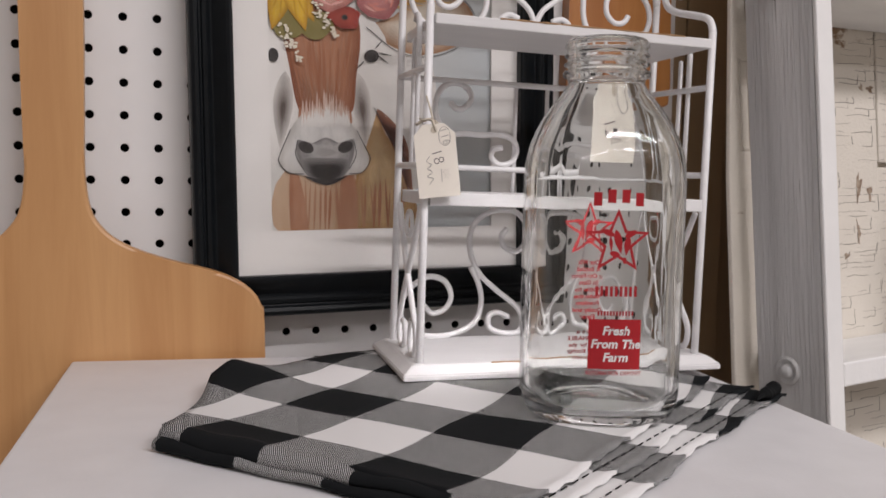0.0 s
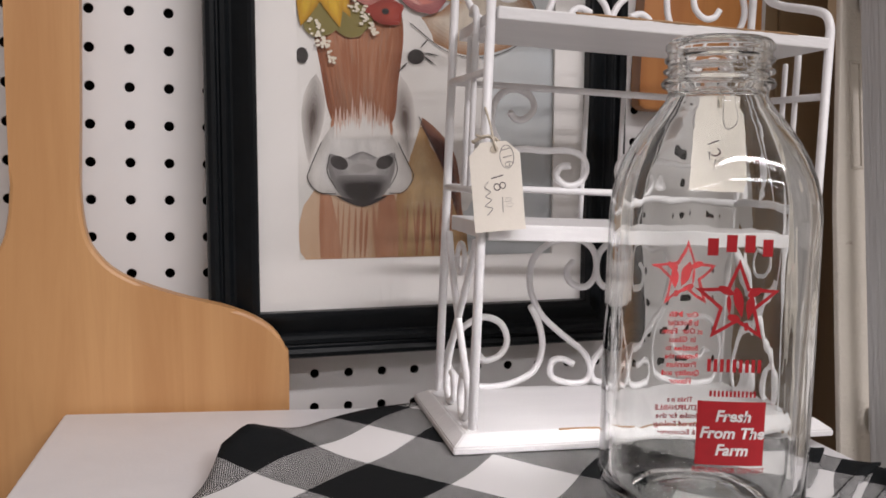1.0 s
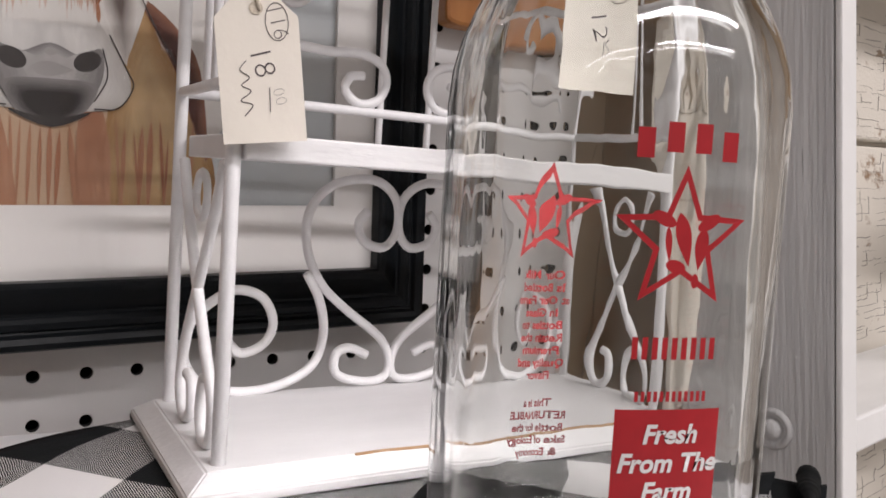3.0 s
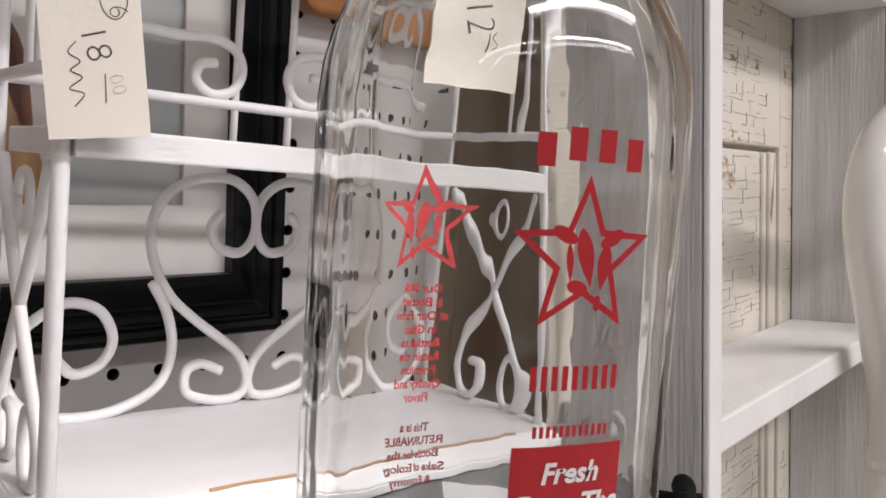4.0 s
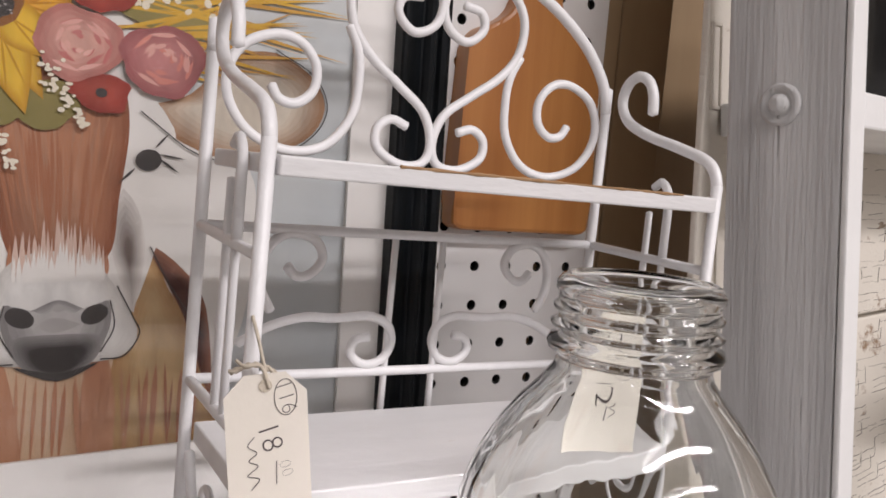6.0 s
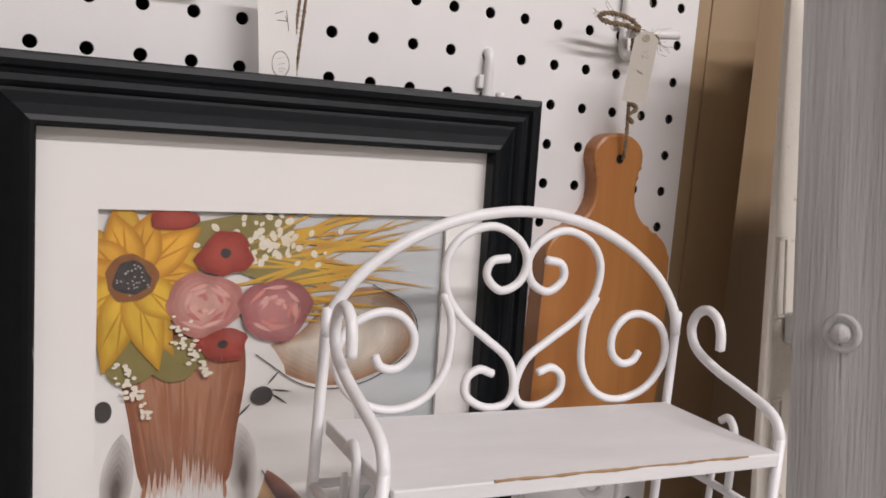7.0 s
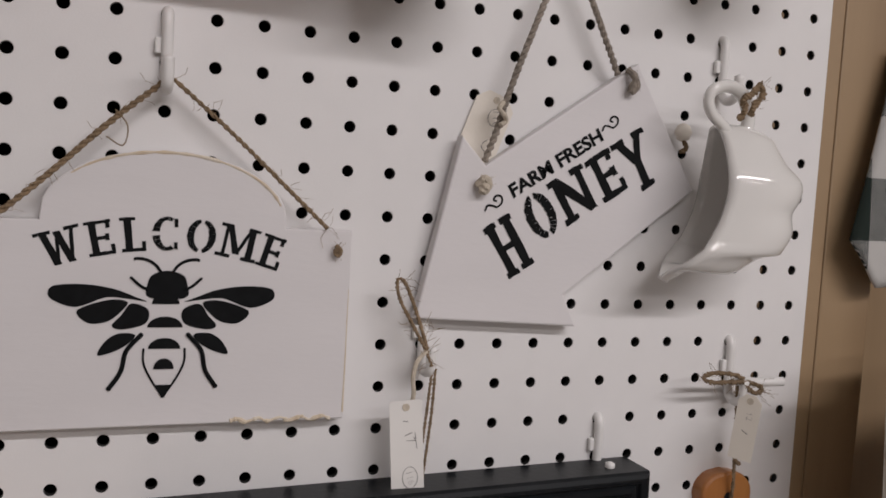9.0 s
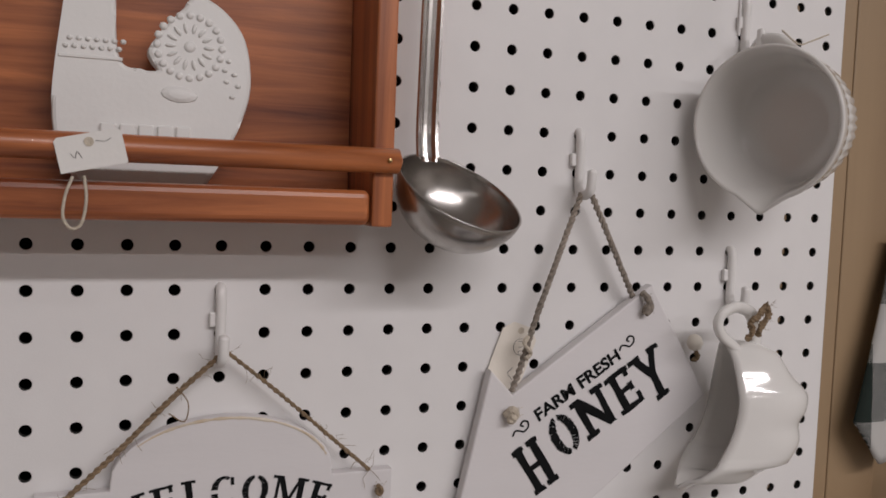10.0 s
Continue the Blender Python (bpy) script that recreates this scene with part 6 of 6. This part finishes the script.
# ---- gravy boat hung by its handle ----
def gravy_boat():
    t = thing("gravy_boat", pose(0.3365, -0.038, 1.505), "glossy white ceramic gravy boat hung by its handle from a hook", "gravy boat")
    # level slices from the spout up to the handle: height, mouth, far side, half width
    slices = [(1.4490, 0.3215, 0.3250, 0.0020), (1.4515, 0.3225, 0.3300, 0.0055), (1.4550, 0.3245, 0.3520, 0.0110), (1.4575, 0.3265, 0.3680, 0.0160), (1.4620, 0.3300, 0.3830, 0.0200), (1.4690, 0.3355, 0.3960, 0.0235), (1.4800, 0.3420, 0.4030, 0.0245),
              (1.4920, 0.3480, 0.4030, 0.0250), (1.5020, 0.3520, 0.4080, 0.0250), (1.5120, 0.3545, 0.4080, 0.0240), (1.5220, 0.3560, 0.3985, 0.0200), (1.5310, 0.3562, 0.3925, 0.0160), (1.5380, 0.3555, 0.3875, 0.0115), (1.5430, 0.3545, 0.3760, 0.0070), (1.5450, 0.3560, 0.3700, 0.0030)]
    line = smooth_line([(m, f, z) for z, m, f, w in slices], 4)
    half = smooth_line([(w, 0, z) for z, m, f, w in slices], 4)
    depth_dir, wide_dir = Vector((0.954, -0.30, 0)), Vector((0.30, 0.954, 0))
    bm = bmesh.new()
    rows, n = [], 30
    for q, w in zip(line, half):
        mouth = q.x + 0.16 * w.x + 0.003 * math.sin((q.z - 1.45) * 60)
        deep = max(0.002, (q.y - mouth) / 0.94)
        row = []
        for k in range(n + 1):
            a = math.pi * (k / n - 0.5)
            flare = 1 + 0.10 * abs(math.sin(a)) ** 12 * (1.5 if q.z < 1.47 else 0.6)
            pt = Vector((mouth, -0.034, q.z)) + depth_dir * (deep * math.cos(a) ** 0.95) + wide_dir * (w.x * flare * math.sin(a))
            pt.z -= 0.003 * math.sin(q.y * 160) * math.cos(a) * (1 if q.z < 1.47 else 0)
            row.append(bm.verts.new(pt - Vector((0.3365, -0.038, 1.505))))
        rows.append(row)
    for r0, r1 in zip(rows, rows[1:]):
        for k in range(n):
            bm.faces.new((r0[k], r0[k + 1], r1[k + 1], r1[k]))
    body = part("body", bm, CERAMIC, t, smooth=True)
    wall = body.modifiers.new("thickness", "SOLIDIFY")
    wall.thickness, wall.offset = 0.0026, 0.0
    h = [Vector(q) for q in ((0.022, -0.004, 0.036), (0.0155, -0.004, 0.041), (0.0085, -0.004, 0.0465), (0.0050, -0.004, 0.0540), (0.0085, -0.004, 0.0610), (0.0205, -0.002, 0.0645), (0.0330, 0.0, 0.0610), (0.0400, 0.002, 0.0520), (0.0410, 0.002, 0.0420), (0.0380, 0.0, 0.0320))]
    part("handle", rod(smooth_line(h, 6), 0.0043, 12, squash=0.8), CERAMIC, t, smooth=True)
    kn = cord([(0.024, -0.010, 0.044), (0.027, -0.012, 0.050), (0.023, -0.013, 0.056), (0.030, -0.012, 0.059), (0.036, -0.010, 0.064), (0.040, -0.008, 0.067), (0.041, -0.010, 0.060), (0.034, -0.012, 0.054), (0.031, -0.012, 0.047)], 0.0024, pitch=0.006)
    twine_knot = part("twine_knot", kn, JUTE, t)
    tagged(part("loose_fibre", fuzz([(0.040, -0.008, 0.066), (0.032, -0.012, 0.052)], 18, 0.008), JUTE, twine_knot), kind="stuff")
    return t


gravy_boat()
bead = lathe([(0.0008, -0.006), (0.004, -0.0045), (0.0058, 0.0), (0.004, 0.0045), (0.0008, 0.006)], 20)
turned(bead, Matrix.Translation((0.3465, -0.012, 1.541)))
bead_t = thing("wooden_bead", pose(0, 0, 0), "pale round bead on dark twine behind the gravy boat", "bead")
part("ball", bead, PAPER, bead_t, smooth=True)
part("twine", cord([(0.3465, -0.012, 1.537), (0.3475, -0.014, 1.533), (0.350, -0.012, 1.530), (0.346, -0.011, 1.5285)], 0.0018), JUTE, bead_t)


# ---- fluted spouted cup ----
def fluted_cup():
    face = Vector((-0.92, -0.40, -0.06)).normalized()
    m = Matrix.Translation((0.3535, -0.060, 1.6900)) @ (face.to_track_quat("Z", "Y").to_matrix().to_4x4())
    t = thing("batter_bowl", m, "white ceramic fluted bowl with a pouring lip hung on a hook", "bowl")
    prof = [(0.026, -0.052), (0.040, -0.0515), (0.0455, -0.048), (0.0475, -0.042), (0.0500, -0.030), (0.0520, -0.020), (0.0525, -0.0175), (0.0545, -0.0155), (0.0560, -0.008), (0.0572, -0.002), (0.0572, 0.0), (0.0555, 0.0006), (0.0540, -0.001),
            (0.0510, -0.012), (0.0480, -0.025), (0.0440, -0.040), (0.0400, -0.0455), (0.025, -0.0475)]
    prof = [(a * 0.87, b * 0.9) for a, b in prof]
    down = m.to_3x3().inverted() @ Vector((-0.05, 0, -1))
    spout_at = math.atan2(down.y, down.x)
    count = [0]

    def shape(a, z, r):
        k = count[0] // 144
        count[0] += 1
        flute = 0.0019 * abs(math.sin(22 * a)) if 1 <= k <= 5 else 0.0
        dist = abs((a - spout_at + math.pi) % (2 * math.pi) - math.pi)
        lip = 0.009 * max(0.0, 1 - dist / 0.38) ** 1.6 * max(0.0, 1 + z / 0.022)
        return r + flute + lip

    bm = lathe(prof, 144, shape)
    part("body", bm, CERAMIC, t, smooth=True)
    inv = m.inverted()
    h = [inv @ Vector(q) for q in ((0.386, -0.050, 1.738), (0.384, -0.036, 1.748), (0.383, -0.022, 1.7505), (0.383, -0.014, 1.745), (0.384, -0.012, 1.735))]
    part("handle", rod(smooth_line(h, 5), 0.005, 10, squash=0.7), CERAMIC, t, smooth=True)
    s = [inv @ Vector(q) for q in ((0.372, -0.05, 1.752), (0.384, -0.052, 1.744), (0.392, -0.054, 1.746), (0.405, -0.056, 1.7515))]
    part("clear_string", rod(smooth_line(s, 4), 0.0006, 6), COTTON, t)
    return t


fluted_cup()
sliver = block(0.3525, -0.0315, 1.7495, 0.3545, -0.0290, 1.84, 0.0008)
tagged(part("plastic_tag_strip", sliver, PRINT_WHITE), "clear plastic strip hanging before the pegboard", "strip")


# ---- steel ladle ----
def ladle():
    t = thing("ladle", pose(0, 0, 0), "brushed stainless steel ladle hung against the pegboard", "ladle")
    axis = Vector((0.249, -0.491, 0.834)).normalized()
    c = Vector((0.1520, -0.0500, 1.6400))
    rot = axis.to_track_quat("Z", "Y").to_matrix().to_4x4()
    r, n = 0.0385, 14
    prof = [(0.0004 + r * math.sin(math.pi / 2 * k / n), -r * 0.86 * math.cos(math.pi / 2 * k / n)) for k in range(n + 1)]
    inn = [(max(0.0003, a - 0.0012 if k else 0.0003), b + 0.0012 if k < n else b) for k, (a, b) in enumerate(prof)]
    bm = lathe(prof + [(r - 0.0005, 0.0005)] + inn[::-1], 56, close=True)
    part("bowl", turned(bm, Matrix.Translation(c) @ rot), STEEL, t, smooth=True)
    # channelled handle
    bm = bmesh.new()
    sect = [(-0.0062, 0.0), (-0.0058, -0.0016), (-0.0040, -0.0020), (-0.0022, -0.0008), (0.0, -0.0003), (0.0022, -0.0008), (0.0040, -0.0020), (0.0058, -0.0016), (0.0062, 0.0), (0.0, 0.0012)]
    line = smooth_line([(0.1365, -0.036, 1.6565), (0.1360, -0.034, 1.665), (0.1365, -0.0315, 1.685), (0.1380, -0.030, 1.75), (0.1395, -0.029, 1.85), (0.1400, -0.028, 1.93)], 5)
    rings = []
    for k, p in enumerate(line):
        f = 0.75 if k < 2 else 1.0
        rings.append([bm.verts.new(p + Vector((x * f * 0.96 - y * 0.2, y + x * -0.28, 0))) for x, y in sect])
    for r0, r1 in zip(rings, rings[1:]):
        for k in range(len(sect)):
            bm.faces.new((r0[k], r0[(k + 1) % len(sect)], r1[(k + 1) % len(sect)], r1[k]))
    bm.faces.new(rings[0])
    bm.faces.new(rings[-1])
    part("handle", bm, STEEL, t)
    return t


ladle()


# ---- oak spice shelf with a rail, and a ceramic dish in it ----
def spice_shelf():
    t = thing("spice_shelf", pose(0, 0, 1.6195), "stained oak wall shelf with a dowel rail, hung on the pegboard", "shelf")
    x0, x1, d, h = -0.33, 0.108, -0.062, 0.30
    part("side", block(x1 - 0.0115, d, 0, x1, -0.001, h, 0.0012), OAK_UP, t)
    part("side", block(x0, d, 0, x0 + 0.0115, -0.001, h, 0.0012), OAK_UP, t)
    part("back", block(x0 + 0.0115, -0.009, 0.003, x1 - 0.0118, -0.003, h, 0), OAK, t)
    part("bottom", block(x0 + 0.0118, d + 0.0115, 0.001, x1 - 0.0118, -0.0095, 0.012, 0.001), OAK, t)
    part("lip", block(x0 + 0.0118, d + 0.0008, 0.0005, x1 - 0.0118, d + 0.0112, 0.0195, 0.0042, 3), OAK, t, "rounded front lip")
    rail = part("rail", rod([(x0 + 0.002, d - 0.0015, 0.0355), (x1 + 0.0015, d - 0.0015, 0.0355)], 0.0068, 14), OAK, t, "round oak dowel rail", smooth=True)
    pin = lathe([(0.0001, 0.0012), (0.001, 0.001), (0.0014, 0.0)], 12)
    part("pin", turned(pin, Matrix.Translation((x1 - 0.005, d - 0.0083, 0.0355)) @ pose(0, 0, 0, 90, 0, 0)), BRASS, rail, "small brass pin")
    return t


spice_shelf()


def hen_dish():
    t = Matrix.Translation((0, -0.0285, 1.6315)) @ pose(0, 0, 0, -4, 0, 0)
    pts = smooth_line([(x, 0, z) for x, z in ((-0.044, 0.0), (-0.022, -0.0005), (0.006, 0.0005), (0.020, 0.018), (0.030, 0.038), (0.036, 0.060), (0.033, 0.085), (0.022, 0.100), (0.008, 0.1075), (0.004, 0.1045), (0.0, 0.0985),
                                               (-0.009, 0.088), (-0.0145, 0.080), (-0.017, 0.074), (-0.012, 0.066), (-0.020, 0.0655), (-0.029, 0.068), (-0.032, 0.080), (-0.033, 0.105), (-0.038, 0.125), (-0.050, 0.128), (-0.055, 0.112), (-0.058, 0.090), (-0.0615, 0.060), (-0.0622, 0.040), (-0.060, 0.026), (-0.053, 0.010))], 4, True)
    bm = outline_plate([(p.x, p.z) for p in pts], -0.006, 0.006, 0.0022)
    # raised ornament
    def dab(x, z, rx, rz, h=0.0016, turn=0):
        b = lathe([(1.0, 0.0), (0.9, 0.5), (0.55, 0.9), (0.1, 1.0)], 12)
        return turned(b, Matrix.Translation((x, -0.0058, z)) @ pose(0, 0, 0, 90, 0, 0) @ pose(0, 0, 0, 0, 0, turn) @ Matrix.Diagonal((rx, rz, h, 1)))

    for k in range(20):
        a = 2 * math.pi * k / 20
        bm = merged(bm, dab(0.004 + 0.0165 * math.cos(a), 0.079 + 0.0165 * math.sin(a), 0.0021, 0.0021))
    for k in range(14):
        a = 2 * math.pi * k / 14
        bm = merged(bm, dab(0.004 + 0.0098 * math.cos(a), 0.079 + 0.0098 * math.sin(a), 0.0030, 0.0012, 0.0015, math.degrees(a)))
    bm = merged(bm, dab(0.004, 0.079, 0.0032, 0.0032))
    for x, z in ((0.024, 0.073), (0.027, 0.066), (0.023, 0.062), (0.029, 0.060), (0.026, 0.054), (0.022, 0.068)):
        bm = merged(bm, dab(x, z, 0.0016, 0.0012))
    for k in range(7):
        bm = merged(bm, dab(-0.056 + 0.0042 * k, 0.0745, 0.0015, 0.0014))
        bm = merged(bm, dab(-0.054 + 0.0042 * k, 0.0785, 0.0015, 0.0014))
    bm = block(-0.0595, -0.0068, 0.0685, -0.0290, -0.005, 0.0705, 0.0006, bm=bm)
    bm = merged(bm, dab(-0.001, 0.0535, 0.0098, 0.0044, 0.002, -4))
    for k in range(5):
        bm = block(-0.0395 + 0.0092 * k, -0.0082, 0.029, -0.0318 + 0.0092 * k, -0.005, 0.0365, 0.0009, bm=bm)
    turned(bm, t)
    ob = part("hen_dish", bm, BISQUE)
    return tagged(ob, "flat white ceramic hen figure with raised ornament in the oak shelf", "figurine")


hen_dish()
tag_card("price_tag", 0.0300, 0.0165, pose(-0.0445, -0.0715, 1.6610, 0, -13, -2), "small white price tag looped over the oak rail", [("line", [(-0.009, -0.008), (-0.0075, -0.0105), (-0.006, -0.0075), (-0.0045, -0.011)]), ("line", [(0.003, -0.004), (0.007, -0.005), (0.010, -0.004)])], PAPER_WHITE, cut=0.05)
lp = rod(smooth_line([(-0.0505, -0.0715, 1.6405), (-0.0535, -0.072, 1.632), (-0.0545, -0.072, 1.622), (-0.051, -0.072, 1.6165), (-0.0465, -0.072, 1.619), (-0.0445, -0.072, 1.630), (-0.0455, -0.0715, 1.641)], 5), 0.0008, 6)
tagged(part("tag_string", lp, COTTON, smooth=True), "cotton string loop of the price tag on the rail", "string")


# ---- check cloth on the tan wall ----
def hanging_cloth():
    """Hangs on the tan wall, its lower edge in soft points."""
    bm = bmesh.new()
    uvl = bm.loops.layers.uv.new("UVMap")
    n, m = 26, 24
    grid = []
    for i in range(n + 1):
        col = []
        for j in range(m + 1):
            u, v = i / n, j / m
            low = 1.448 + 0.028 - 0.034 * min(1.0, u / 0.14) + 0.012 * max(0.0, u - 0.3)
            x = 0.494 + 0.18 * u + 0.036 * v * (1 - u)
            z = low + (1.618 - low) * v
            y = -0.011 - 0.007 * math.sin(u * 11 + 0.6) * (1 - 0.5 * v) + 0.006 * v * v
            col.append((bm.verts.new((x, y, z)), (u * 0.18 + 0.036 * v, z - 1.448)))
        grid.append(col)
    for i in range(n):
        for j in range(m):
            ks = (grid[i][j], grid[i + 1][j], grid[i + 1][j + 1], grid[i][j + 1])
            f = bm.faces.new([q[0] for q in ks])
            for lp2, q in zip(f.loops, ks):
                lp2[uvl].uv = q[1]
    ob = part("check_cloth", bm, PLAID_DARK, smooth=True)
    mod = ob.modifiers.new("thickness", "SOLIDIFY")
    mod.thickness = 0.002
    return tagged(ob, "dark green and white checked cloth hanging on the tan panelled wall", "cloth")


hanging_cloth()


# ---- white hoop on a post before the shelf unit ----
def hoop_stand():
    t = thing("hoop_stand", pose(0.800, -0.190, 0), "glossy white hoop on a slim post standing before the shelf unit", "stand")
    half = [(0.000, 1.100), (-0.045, 1.096), (-0.079, 1.080), (-0.097, 1.050), (-0.092, 1.010), (-0.070, 0.970), (-0.042, 0.925), (-0.018, 0.880), (-0.006, 0.830)]
    for s in (1, -1):
        part("hoop_side", rod(smooth_line([(s * x, -0.010 * s * x, z) for x, z in half], 6), 0.0165, 18), CERAMIC, t, smooth=True)
    part("post", lathe([(0.016, 0.02), (0.016, 0.5), (0.019, 0.80), (0.022, 0.84), (0.016, 0.86)], 24), CERAMIC, t, smooth=True)
    part("foot", lathe([(0.11, 0.0), (0.115, 0.006), (0.10, 0.016), (0.03, 0.026), (0.015, 0.03)], 40), CERAMIC, t, smooth=True)
    return t


hoop_stand()
